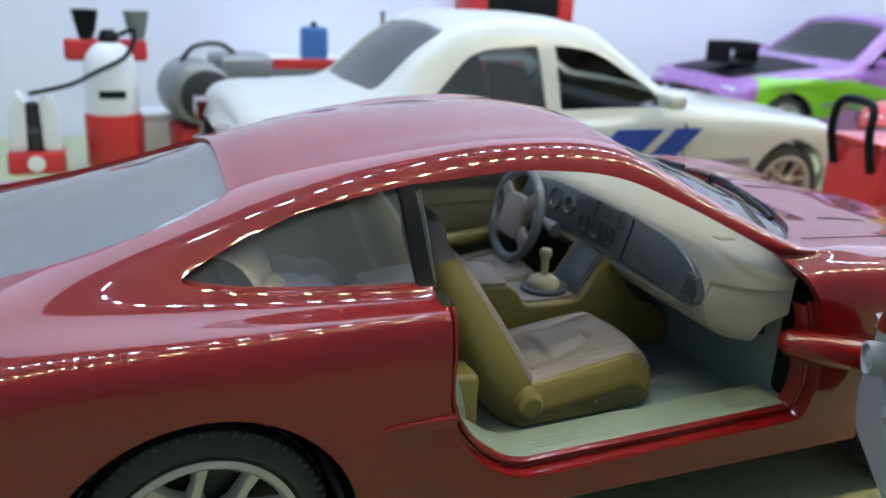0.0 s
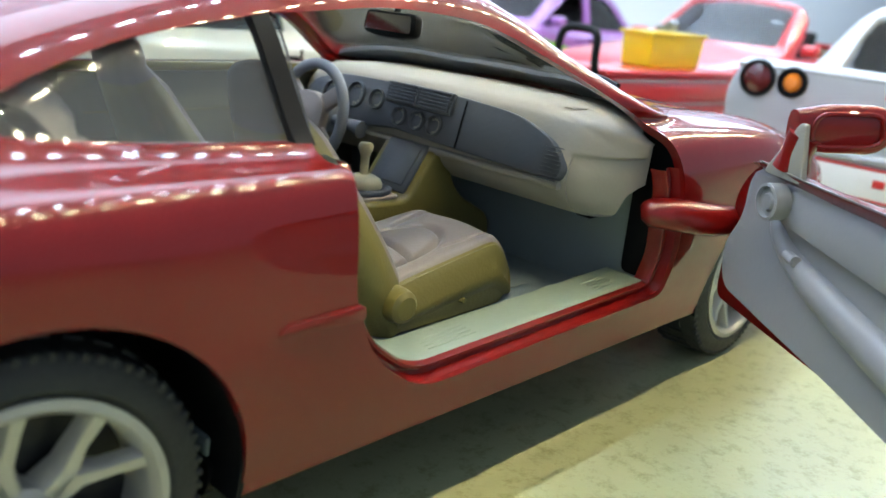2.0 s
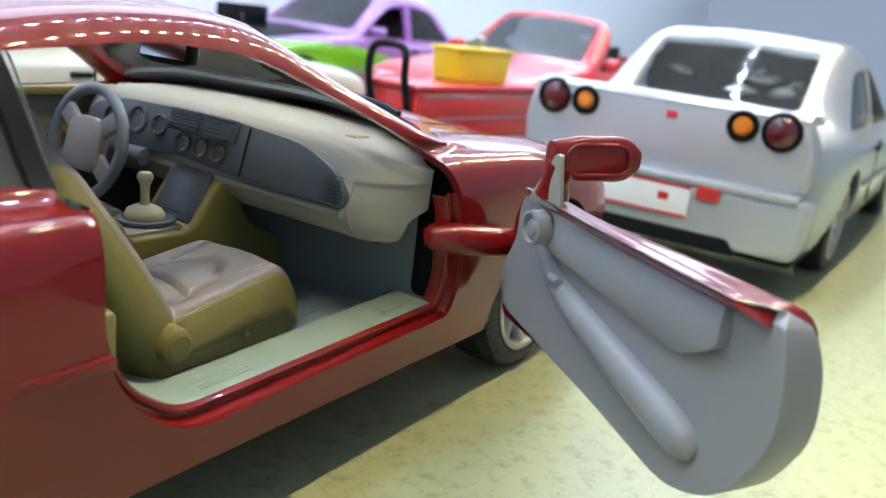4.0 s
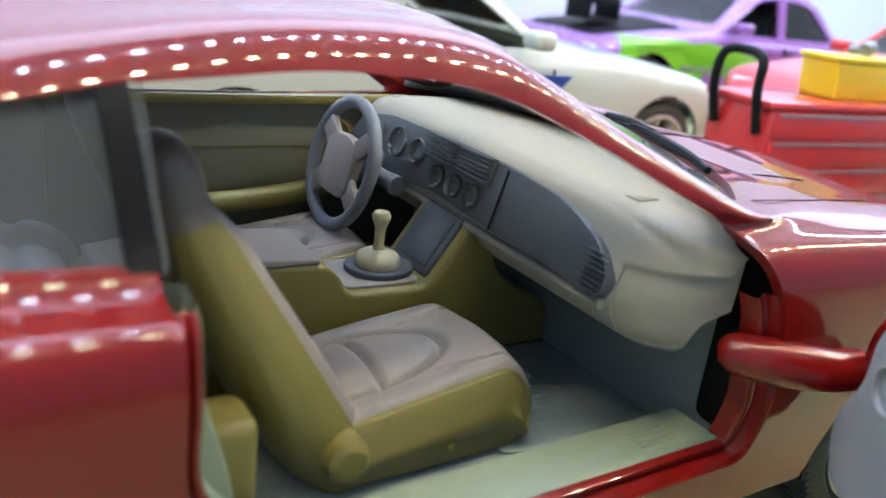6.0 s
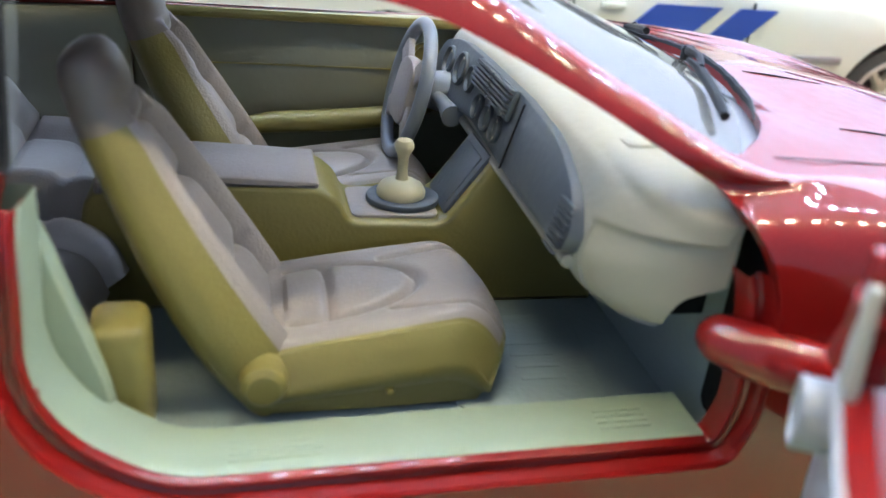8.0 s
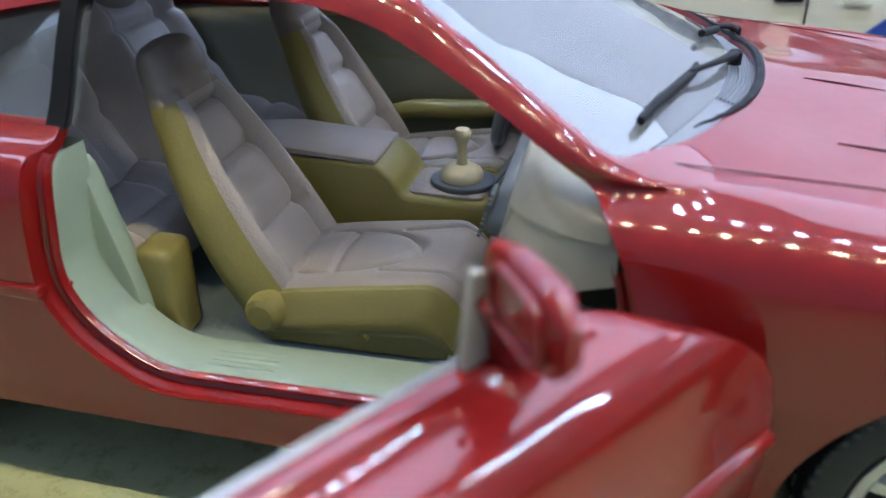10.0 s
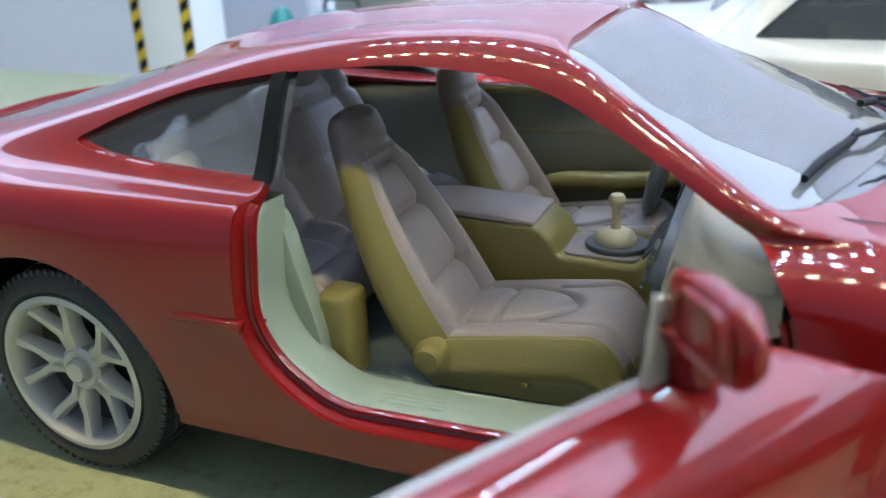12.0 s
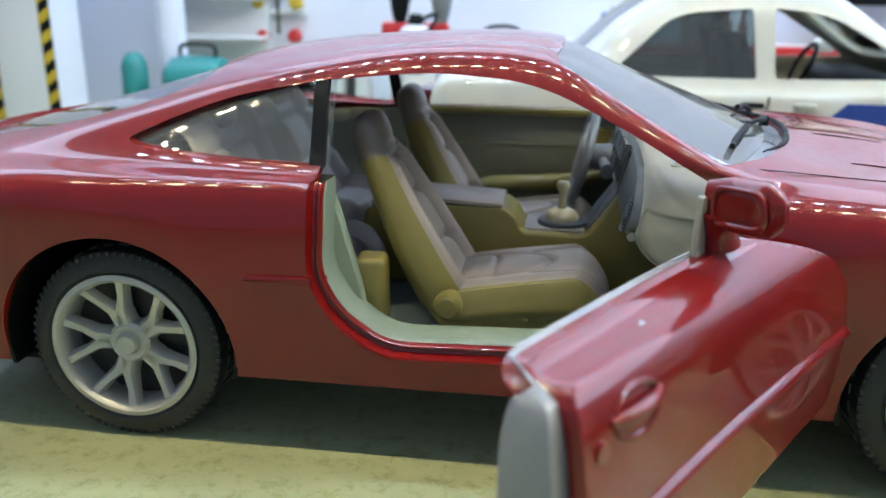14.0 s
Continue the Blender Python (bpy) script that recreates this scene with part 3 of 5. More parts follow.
def cushion(x0, x1, half, base, heights):
    """Two meshes of a seat cushion: the padded top and its outer sides. u runs forward, v across."""
    top, rim = bmesh.new(), bmesh.new()
    nu, nv = 64, 72

    def at(u, v):
        z = base + heights[0] + (heights[1] - heights[0]) * min(1, u * 1.2) ** 0.8
        z += 0.012 * math.exp(-(((abs(v) - 0.72) / 0.18) ** 2)) - 0.028 * abs(v) ** 2 - 0.05 * max(0.0, (abs(v) - 0.78) / 0.22) ** 2.2
        z -= 0.075 * max(0.0, (u - 0.78) / 0.22) ** 2.4
        x = x0 + (x1 - x0) * u - 0.055 * u * abs(v) ** 3
        y = half * v * (1 - 0.06 * u * u)
        e = math.hypot((u - 0.22) / 0.42, v / 0.52)
        if u > 0.1:
            z += 0.014 * max(0, 1 - e * e) - 0.018 * groove((e - 1) * 0.2, 0.012)
        z -= 0.015 * groove((u - 0.27) * 0.45, 0.008) * (1 if abs(v) < 0.5 else 0)
        z -= 0.014 * groove(abs(v) - 0.50 - 0.30 * (u - 0.5), 0.025) * (1 if u > 0.5 else 0)
        z -= 0.009 * groove(abs(v) - 0.82, 0.025)
        return (x, y, z)

    for bm, test in ((top, lambda v: abs(v) <= 0.81), (rim, lambda v: abs(v) > 0.81)):
        verts = {}
        for i in range(nu):
            for j in range(nv):
                if test(-1 + 2 * (j + 0.5) / nv):
                    quad = ((i, j), (i + 1, j), (i + 1, j + 1), (i, j + 1))
                    for q in quad:
                        if q not in verts:
                            verts[q] = bm.verts.new(at(q[0] / nu, -1 + 2 * q[1] / nv))
                    bm.faces.new([verts[q] for q in quad])
    # the skirt, leaning in towards the floor
    edge = [at(u / nu, -1) for u in range(nu)] + [at(1, -1 + 2 * v / nv) for v in range(nv)] + [at(1 - u / nu, 1) for u in range(nu)] + [at(0, 1 - 2 * v / nv) for v in range(nv)]
    cx = (x0 + x1) / 2
    rows = [[rim.verts.new((cx + (p[0] - cx) * s, p[1] * s, p[2] * (1 - f) + base * f)) for p in edge] for s, f in ((1.0, 0.0), (1.025, 0.12), (1.025, 0.28), (1.005, 0.42), (0.965, 0.50), (0.955, 0.56), (0.915, 1.0))]
    for a, b in zip(rows, rows[1:]):
        for k in range(len(edge)):
            j = (k + 1) % len(edge)
            if (a[k].co - a[j].co).length > 1e-6:
                rim.faces.new((a[k], a[j], b[j], b[k]))
    bmesh.ops.remove_doubles(rim, verts=rim.verts, dist=1e-5)
    return top, rim


def backrest(rows):
    """Two meshes of a backrest lofted through rows of (x, z, half width, half depth): padded front with headrest, and the sides."""
    top, rim, head = bmesh.new(), bmesh.new(), bmesh.new()
    line = spline([(r[0], r[1], 0) for r in rows], 61)
    size = spline([(r[2], r[3], 0) for r in rows], 61)
    n = 72
    grid = []
    for k, (c, s) in enumerate(zip(line, size)):
        t = (line[min(k + 1, 60)] - line[max(k - 1, 0)]).normalized()
        out = Vector((t.y, -t.x))
        ring = []
        w = k / 60
        for i in range(n):
            a = 2 * math.pi * i / n
            ca, sa = math.cos(a), math.sin(a)
            v = math.copysign(abs(sa) ** 0.8, sa)
            d = math.copysign(abs(ca) ** 0.82, ca)
            deep = s.y * d
            if ca > 0 and w < 0.62:
                inner = abs(v) < 0.6
                fade = min(1.0, (0.62 - w) / 0.14)
                deep += fade * (0.028 * math.exp(-(((abs(v) - 0.74) / 0.16) ** 2)) - 0.016 * (1 if inner else 0) - 0.020 * groove(abs(v) - 0.6, 0.035))
                for h in (0.2, 0.35, 0.50):
                    deep -= 0.024 * groove(w - h, 0.014) * (1 if abs(v) < 0.6 else 0)
            if ca > 0:
                deep -= 0.004 * groove(w - 0.64, 0.025)
            ring.append((c.x + out.x * deep, s.x * v, c.y + out.y * deep))
        grid.append(ring)
    for bm, pick in ((top, 1), (rim, 0), (head, 2)):
        verts = {}

        def vert(k, i):
            if (k, i) not in verts:
                verts[k, i] = bm.verts.new(grid[k][i])
            return verts[k, i]

        for k in range(60):
            for i in range(n):
                a = 2 * math.pi * (i + 0.5) / n
                front = 2 if k > 33 else int(math.cos(a) > 0.58)
                if front == pick:
                    j = (i + 1) % n
                    bm.faces.new((vert(k, i), vert(k, j), vert(k + 1, j), vert(k + 1, i)))
        if pick == 2:
            bm.faces.new([vert(60, i) for i in range(n)])
    return top, rim, head


BACK = [(0.985, 0.340, 0.198, 0.075), (0.930, 0.425, 0.204, 0.085), (0.868, 0.530, 0.206, 0.083), (0.806, 0.645, 0.190, 0.073), (0.754, 0.745, 0.160, 0.062), (0.717, 0.820, 0.128, 0.056), (0.699, 0.868, 0.112, 0.055), (0.686, 0.912, 0.104, 0.054), (0.676, 0.948, 0.096, 0.049), (0.670, 0.972, 0.078, 0.034), (0.667, 0.983, 0.036, 0.013)]


# Sides olive, faces taupe: the light's warm and cool tints put into the vinyl.
def seat(owner, y):
    top, rim = cushion(0.96, 1.455, 0.212, 0.334, (0.134, 0.200))
    m = pose(0, y, 0)
    s = part("front_seat", moved(rim, m), OLIVE, owner, "vinyl seat with warm light put into its olive sides, cool into its taupe face")
    part("cushion", moved(top, m), TAUPE, s, "quilted cushion, cool light put into its taupe")
    top, rim, head = backrest(BACK)
    part("headrest", moved(head, m), BROWN, s, "brown vinyl headrest")
    part("backrest", moved(top, m), TAUPE, s, "quilted backrest, cool light put into its taupe")
    part("backrest_side", moved(rim, m), OLIVE, s, "side of the backrest, warm light put into its olive")
    part("recliner_knob", moved(lathe([(0.0, -0.03), (0.03, -0.03), (0.042, -0.02), (0.046, 0.0), (0.046, 0.03), (0.0, 0.03)], 24, "y"), pose(0.962, y - 0.212, 0.420)), OLIVE, s)
    part("bolt", moved(lathe([(0.0, -0.014), (0.008, -0.012), (0.011, 0.01), (0.0, 0.01)], 12, "y"), pose(1.20, y - 0.204, 0.385)), OLIVE, s)
    part("seat_rail", box(1.0, 1.38, y - 0.17, y + 0.17, 0.325, 0.36, 0.01), BLACK, s)


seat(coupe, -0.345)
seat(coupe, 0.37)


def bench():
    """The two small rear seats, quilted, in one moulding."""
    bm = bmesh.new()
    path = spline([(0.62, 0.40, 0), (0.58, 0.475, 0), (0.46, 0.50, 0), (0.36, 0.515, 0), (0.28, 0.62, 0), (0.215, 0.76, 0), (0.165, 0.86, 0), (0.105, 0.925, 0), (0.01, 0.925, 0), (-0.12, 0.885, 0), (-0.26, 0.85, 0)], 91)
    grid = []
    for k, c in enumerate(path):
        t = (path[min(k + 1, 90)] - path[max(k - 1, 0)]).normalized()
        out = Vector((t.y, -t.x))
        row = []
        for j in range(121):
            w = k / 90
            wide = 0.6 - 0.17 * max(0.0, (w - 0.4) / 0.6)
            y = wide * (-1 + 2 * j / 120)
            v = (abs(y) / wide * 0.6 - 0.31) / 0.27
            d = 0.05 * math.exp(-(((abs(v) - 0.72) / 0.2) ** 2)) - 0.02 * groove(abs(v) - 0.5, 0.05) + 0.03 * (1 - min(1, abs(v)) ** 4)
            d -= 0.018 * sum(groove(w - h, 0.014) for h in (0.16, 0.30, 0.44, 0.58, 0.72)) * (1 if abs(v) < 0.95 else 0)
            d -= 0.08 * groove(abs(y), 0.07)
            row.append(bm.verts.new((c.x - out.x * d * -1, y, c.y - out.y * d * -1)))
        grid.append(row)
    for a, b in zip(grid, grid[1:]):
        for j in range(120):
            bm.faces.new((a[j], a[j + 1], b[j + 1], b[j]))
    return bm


# Bench colour is the seat taupe brightened for light through the rear window.
part("rear_bench", bench(), material("lit_taupe_vinyl", (0.47, 0.43, 0.42), 0.42, vary=0.08, scale=8, bump=0.2, bump_scale=160), coupe, "taupe quilted rear bench, light from the rear window put into its colour")
part("parcel_shelf", box(-0.66, -0.16, -0.43, 0.43, 0.80, 0.83, 0.01), TAUPE, coupe, "taupe parcel shelf")
part("rear_bulkhead", box(-0.60, -0.06, -0.43, 0.43, 0.28, 0.80, 0.01), BLACK, coupe)
for y in (-0.28, 0.28):
    part("rear_headrest", moved(lathe([(0.0, -0.06), (0.06, -0.054), (0.095, -0.03), (0.105, 0.0), (0.095, 0.03), (0.06, 0.054), (0.0, 0.06)], 28, "z"), pose(0.13, y, 0.945) @ Matrix.Diagonal((0.62, 1.15, 0.9, 1))), TAUPE, coupe)

# ---- the red coupe: console, dashboard, steering ----
console = part("console", prism(rounded([(0.55, 0.32, 0.01), (0.60, 0.60, 0.03), (0.80, 0.632, 0.05), (1.10, 0.622, 0.025), (1.145, 0.585, 0.02), (1.165, 0.54, 0.025), (1.385, 0.535, 0.03), (1.495, 0.695, 0.015), (1.54, 0.69, 0.03), (1.60, 0.54, 0.08), (1.79, 0.44, 0.05), (1.79, 0.32, 0.01)], 5), "y", -0.12, 0.12, bevel=0.014, seg=3), OLIVE, coupe, "olive centre console")
part("armrest_lid", prism(rounded([(0.62, 0.60, 0.01), (0.80, 0.625, 0.03), (1.09, 0.615, 0.012), (1.095, 0.635, 0.012), (0.80, 0.652, 0.04), (0.62, 0.63, 0.01)], 4), "y", -0.115, 0.115, bevel=0.01), TAUPE, console, "taupe armrest lid")
part("console_tray", prism(rounded([(1.17, -0.09), (1.38, -0.09), (1.38, 0.09), (1.17, 0.09)], 5, 0.03), "z", 0.535, 0.546, bevel=0.004), TAUPE, console)
SLOPE = pose(1.445, 0, 0.617, 0, -56, 0)
part("console_screen", moved(box(-0.088, 0.09, -0.09, 0.09, -0.01, 0.012, 0.008), SLOPE), SLATE, console, "slate grey centre panel")
part("screen_face", moved(box(-0.065, 0.07, -0.07, 0.07, 0.0, 0.016, 0.003), SLOPE), SLATE, console)
gate = part("gear_gate", prism([(1.305 + 0.09 * math.cos(a), 0.082 * math.sin(a)) for a in (2 * math.pi * k / 40 for k in range(40))], "z", 0.545, 0.562, bevel=0.006), SLATE, console, "slate grey gear gate")
lever = part("gear_lever", lathe([(0.058, 0.56), (0.060, 0.572), (0.052, 0.588), (0.034, 0.598), (0.016, 0.602), (0.013, 0.615), (0.013, 0.655), (0.017, 0.668), (0.023, 0.68), (0.024, 0.69), (0.018, 0.70), (0.0, 0.703)], 28, "z", m=pose(1.30, 0, 0)), CREAM, coupe, "cream gear lever with a ball knob")

DASH_Y = [-0.71, -0.69, -0.64, -0.55, -0.40, -0.20, 0.0, 0.2, 0.4, 0.55, 0.64, 0.69, 0.71]


def dash_section(y):
    """The dashboard's section at y: (x, z) from the lower rear edge over the face and the top to the windscreen."""
    end = max(0.0, (abs(y) - 0.45) / 0.26)
    e2 = end * end
    crown = -0.055 * e2
    bulge = 0.02 * e2
    return [(1.68, 0.60 + 0.01 * e2), (1.60, 0.592), (1.535, 0.63), (1.502 + bulge, 0.675), (1.498 + bulge, 0.715), (1.515 + bulge, 0.78 - 0.03 * e2), (1.535 + bulge, 0.842 + crown - 0.01 * e2),
            (1.555 + bulge, 0.872 + crown - 0.02 * e2), (1.60, 0.888 + crown), (1.72, 0.892 + crown), (1.92 - 0.20 * e2, 0.885 + crown)]


def dash():
    bm = bmesh.new()
    rows = []
    ys = [0.735 * math.sin(math.pi / 2 * k / 64) for k in range(-64, 65)]
    for y in ys:
        e = max(0.0, (abs(y) - 0.55) / 0.187)
        fx, fz = math.sqrt(max(0.0, 1 - e**3)), 1 - 0.16 * e**4
        line = spline([(a, b, 0) for a, b in dash_section(y)], 81)
        row = []
        for p in line:
            z = 0.74 + (p.y - 0.74) * fz
            tuck = 0.010 * min(1.0, max(0.0, (0.774 - z) / 0.006)) if abs(y) > 0.62 and z > 0.60 else 0.0
            row.append(bm.verts.new((1.75 + (p.x - 1.75) * fx + tuck * 0.4, math.copysign(abs(y) - tuck, y), z)))
        rows.append(row)
    for a, b in zip(rows, rows[1:]):
        for k in range(80):
            bm.faces.new((a[k], a[k + 1], b[k + 1], b[k]))
    bm.faces.new(rows[0])
    bm.faces.new(rows[-1][::-1])
    for k in range(len(rows) - 1):
        bm.faces.new((rows[k][0], rows[k + 1][0], rows[k + 1][-1], rows[k][-1]))
    return bm


board = part("dashboard", carved(dash(), [moved(prism(rounded([(1.672, 0.50), (1.648, 0.62), (1.665, 0.666), (1.775, 0.706), (1.95, 0.72), (1.95, 0.5)], 5, 0.03), "y", -0.8, -0.55), pose(0, 0, 0))]), IVORY, coupe, "ivory dashboard moulding", 60)
# Black sheet in the notch puts the hollow's shade in as colour.
part("dash_cavity_shade", prism(rounded([(1.672, 0.56), (1.655, 0.62), (1.668, 0.660), (1.775, 0.700), (1.84, 0.70), (1.84, 0.56)], 5, 0.03), "y", -0.59, -0.552), BLACK, board, "black sheet for the shade inside the dashboard end")


def on_face(y, z, deep=0.0):
    """A pose on the sloping face of the dashboard, x along its normal towards the seats."""
    return pose(1.497 + 0.27 * (z - 0.765) - deep, y, z, 0, 15, 0)


fascia_line = rounded([(0.60, 0.735, 0.05), (0.55, 0.825, 0.06), (0.40, 0.862, 0.1), (0.15, 0.866, 0.02), (-0.18, 0.866, 0.02), (-0.42, 0.852, 0.12), (-0.56, 0.80, 0.08), (-0.615, 0.735, 0.05), (-0.60, 0.695, 0.02), (-0.20, 0.705, 0.1), (0.10, 0.72, 0.05), (0.25, 0.70, 0.05), (0.55, 0.69, 0.05)])
fascia = part("fascia", moved(prism([(y, z - 0.765) for y, z in fascia_line], "x", -0.012, 0.05, bevel=0.006), pose(1.503, 0, 0.765, 0, 15, 0)), SLATE, board, "slate grey instrument panel")


def dial(y, z, r):
    m = on_face(y, z, 0.006)
    part("bezel", moved(lathe([(r, 0.004), (r, -0.008), (r * 0.9, -0.011), (r * 0.8, -0.005), (r * 0.78, 0.008)], 28, "x"), m), SLATE, board)
    part("dial_face", moved(lathe([(0.0, 0.0), (r * 0.8, 0.0), (r * 0.8, 0.006), (0.0, 0.006)], 24, "x"), m), BLACK, board, "dark dial")
    for k in range(10):
        a = radians(-30 + 24 * k)
        part("tick", moved(box(-0.003, 0.0, -0.002, 0.002, r * 0.55, r * 0.74, 0), m @ Matrix.Rotation(a, 4, "X")), IVORY, board)


for y, z, r in ((0.43, 0.79, 0.042), (0.30, 0.80, 0.046), (0.19, 0.80, 0.036), (0.065, 0.765, 0.033), (-0.02, 0.763, 0.033), (-0.10, 0.762, 0.033)):
    dial(y, z, r)
vent = part("air_vent", moved(box(-0.014, 0.0, -0.165, 0.135, -0.036, 0.036, 0.006), on_face(0, 0.835, 0.008)), SLATE, board, "slate grey slatted air vent")
for k in range(6):
    for y0, y1 in ((-0.158, -0.022), (-0.008, 0.128)):
        part("vent_slat", moved(box(-0.024, -0.008, y0, y1, -0.028 + k * 0.0108, -0.022 + k * 0.0108, 0.001, 1), on_face(0, 0.835, 0.008)), SLATE, board)
for k in range(9):
    part("vent_slat", moved(box(-0.006, 0.002, -0.605 + 0.0, -0.545, -0.0015, 0.0015, 0), on_face(0, 0.70 + 0.011 * k, 0.012)), SLATE, board)
part("glovebox_seam", moved(box(-0.001, 0.002, -0.214, -0.209, -0.075, 0.075, 0), on_face(0, 0.785, 0.012)), BLACK, board)
for y in (-0.53, 0.53):
    for k in range(6):
        part("speaker_slot", moved(box(-0.02, 0.02, -0.022, 0.022, 0, 0.003, 0), pose(1.60 + 0.010 * k, y, 0.8835, 0, 0, 0) @ Matrix.Diagonal((0.15, 1, 1, 1))), IVORY, board)
part("lower_trim", tube([(1.497, y, 0.683) for y in (-0.60, -0.3, 0.0, 0.24)], 0.013, 10, 14), IVORY, board)

column = part("steering_column", tube([(1.56, 0.40, 0.70), (1.47, 0.40, 0.71), (1.40, 0.40, 0.718)], [0.065, 0.058, 0.045], 18), COWL, coupe, "slate grey steering column")
STEER = pose(1.375, 0.40, 0.715, 0, -77, 0)
wheel = part("steering_wheel", moved(lathe([(0.18 + 0.019 * math.cos(a), 0.019 * math.sin(a)) for a in (2 * math.pi * k / 14 for k in range(15))], 56, "z"), STEER), COWL, coupe, "slate grey four-spoke steering wheel")
part("hub", moved(prism(rounded([(-0.075, -0.095), (0.06, -0.09), (0.085, -0.04), (0.085, 0.04), (0.06, 0.09), (-0.075, 0.095), (-0.095, 0.06), (-0.095, -0.06)], 5, 0.03), "z", -0.02, 0.022, bevel=0.014), STEER), TAUPE, wheel, "taupe airbag hub")
for a in (35, 145, 215, 325):
    part("spoke", moved(box(0.05, 0.17, -0.032, 0.032, -0.010, 0.012, 0.008), STEER @ Matrix.Rotation(radians(a + 90), 4, "Z")), TAUPE, wheel)
for dy in (-1, 1):
    part("stalk", tube([(1.45, 0.40 + dy * 0.03, 0.705), (1.46, 0.40 + dy * 0.11, 0.70), (1.465, 0.40 + dy * 0.18, 0.692)], [0.020, 0.020, 0.030], 12, 12), COWL, column)

mirror = part("rear_view_mirror", moved(prism(rounded([(-0.11, -0.03), (-0.105, 0.035), (0.105, 0.035), (0.11, -0.03), (0.05, -0.042), (-0.05, -0.042)], 5, 0.02), "x", -0.015, 0.02, bevel=0.008), pose(1.37, 0.0, 1.06, 0, 8, 4)), BLACK, coupe, "small black rear-view mirror")
part("mirror_face", moved(prism(rounded([(-0.095, -0.024), (-0.09, 0.026), (0.09, 0.026), (0.095, -0.024)], 4, 0.01), "x", -0.019, -0.014), pose(1.37, 0.0, 1.06, 0, 8, 4)), material("mirror_silver", (0.8, 0.8, 0.82), 0.08, 1.0, vary=0.01), mirror)
part("mirror_stem", tube([(1.38, 0, 1.08), (1.40, 0, 1.13)], 0.01, 8), BLACK, mirror)

# the far door's inner card, its shade put into the grey
card = part("door_card", prism(rounded([(0.62, 0.36, 0.04), (0.62, 0.845, 0.02), (1.66, 0.85, 0.04), (1.80, 0.70, 0.08), (1.80, 0.36, 0.04)], 4), "y", 0.655, 0.70, bevel=0.01), CARD, coupe, "grey inner card of the closed door, darkened for the cabin's shade")
part("card_ledge", box(0.60, 1.66, 0.615, 0.665, 0.835, 0.868, 0.012), OLIVE, card, "olive top ledge")
part("card_crease", box(0.70, 1.60, 0.651, 0.657, 0.70, 0.704, 0), OLIVE, card)
part("card_armrest", tube([(0.86, 0.63, 0.50), (1.0, 0.615, 0.535), (1.2, 0.61, 0.55), (1.38, 0.615, 0.57), (1.5, 0.63, 0.60)], [0.02, 0.032, 0.034, 0.032, 0.02], 14, 30), OLIVE, card, "olive armrest")
part("card_speaker", moved(lathe([(0.05, 0.0), (0.05, -0.01), (0.04, -0.012), (0.036, -0.004), (0.0, -0.004)], 24, "y"), pose(1.47, 0.655, 0.74)), OLIVE, card)
for y in (-1, 1):
    part("pillar_strip", carved(skin(0.002, thick=0.022), [], [prism([(0.548, 1.10), (0.590, 1.10), (0.606, 0.862), (0.562, 0.862)], "y", min(0.3 * y, 1.2 * y), max(0.3 * y, 1.2 * y))]), BLACK, coupe, "black pillar strip")
part("headliner", carved(skin(0.034, thick=0.01), [], [prism(rounded([(0.05, -0.36), (1.22, -0.38), (1.22, 0.38), (0.05, 0.36)], 4, 0.05), "z", 1.0, 1.5)]), IVORY, coupe, "ivory roof lining")

# ---- the red coupe: wipers, cowl, bonnet details ----
part("cowl_panel", carved(skin(0.022, thick=0.012), [], [prism(rounded([(1.70, -0.70), (1.86, -0.56), (1.98, -0.27), (2.015, 0.0), (1.98, 0.27), (1.86, 0.56), (1.70, 0.70), (1.72, 0.55), (1.85, 0.2), (1.87, 0.0), (1.85, -0.2), (1.72, -0.55)], 4, 0.06), "z", 0.7, 1.2)]), COWL, coupe, "grey cowl below the windscreen")


def top_z(x, y):
    pts = section(x)
    k = min(range(30, len(pts)), key=lambda i: abs(pts[i].y + abs(y)))
    return pts[k].z


for k in range(9):
    part("cowl_rib", tube([(1.945 + 0.008 * k - 0.30 * (abs(y) / 0.70) ** 2.2, y, top_z(1.945 + 0.008 * k - 0.30 * (abs(y) / 0.70) ** 2.2, y) - 0.018) for y in (-0.30, -0.15, 0.0, 0.15, 0.30)], 0.0025, 6, 20), COWL, coupe)
for tip, pivot in (((1.75, -0.58), (1.945, -0.06)), ((1.87, 0.02), (1.975, 0.34))):
    mid = ((tip[0] + pivot[0]) / 2 - 0.01, (tip[1] + pivot[1]) / 2)
    blade = [(p[0], p[1], top_z(*p) + 0.008) for p in (tip, ((tip[0] * 2 + mid[0]) / 3, (tip[1] * 2 + mid[1]) / 3), mid, ((pivot[0] + mid[0] * 2) / 3 - 0.02, (pivot[1] + mid[1] * 2) / 3))]
    w = part("wiper", tube(blade, [0.009, 0.011, 0.011, 0.006], 8, 14), BLACK, coupe, "black wiper blade and arm")
    part("wiper_arm", tube([(mid[0], mid[1], top_z(*mid) + 0.016), ((mid[0] + pivot[0]) / 2 + 0.01, (mid[1] + pivot[1]) / 2, top_z((mid[0] + pivot[0]) / 2, (mid[1] + pivot[1]) / 2) + 0.018), (pivot[0], pivot[1], top_z(*pivot) + 0.012)], [0.006, 0.008, 0.012], 8, 10), BLACK, w)
    part("wiper_pivot", moved(lathe([(0.016, -0.02), (0.016, 0.008), (0.010, 0.013), (0.0, 0.013)], 14), pose(pivot[0], pivot[1], top_z(*pivot) + 0.01)), BLACK, w)


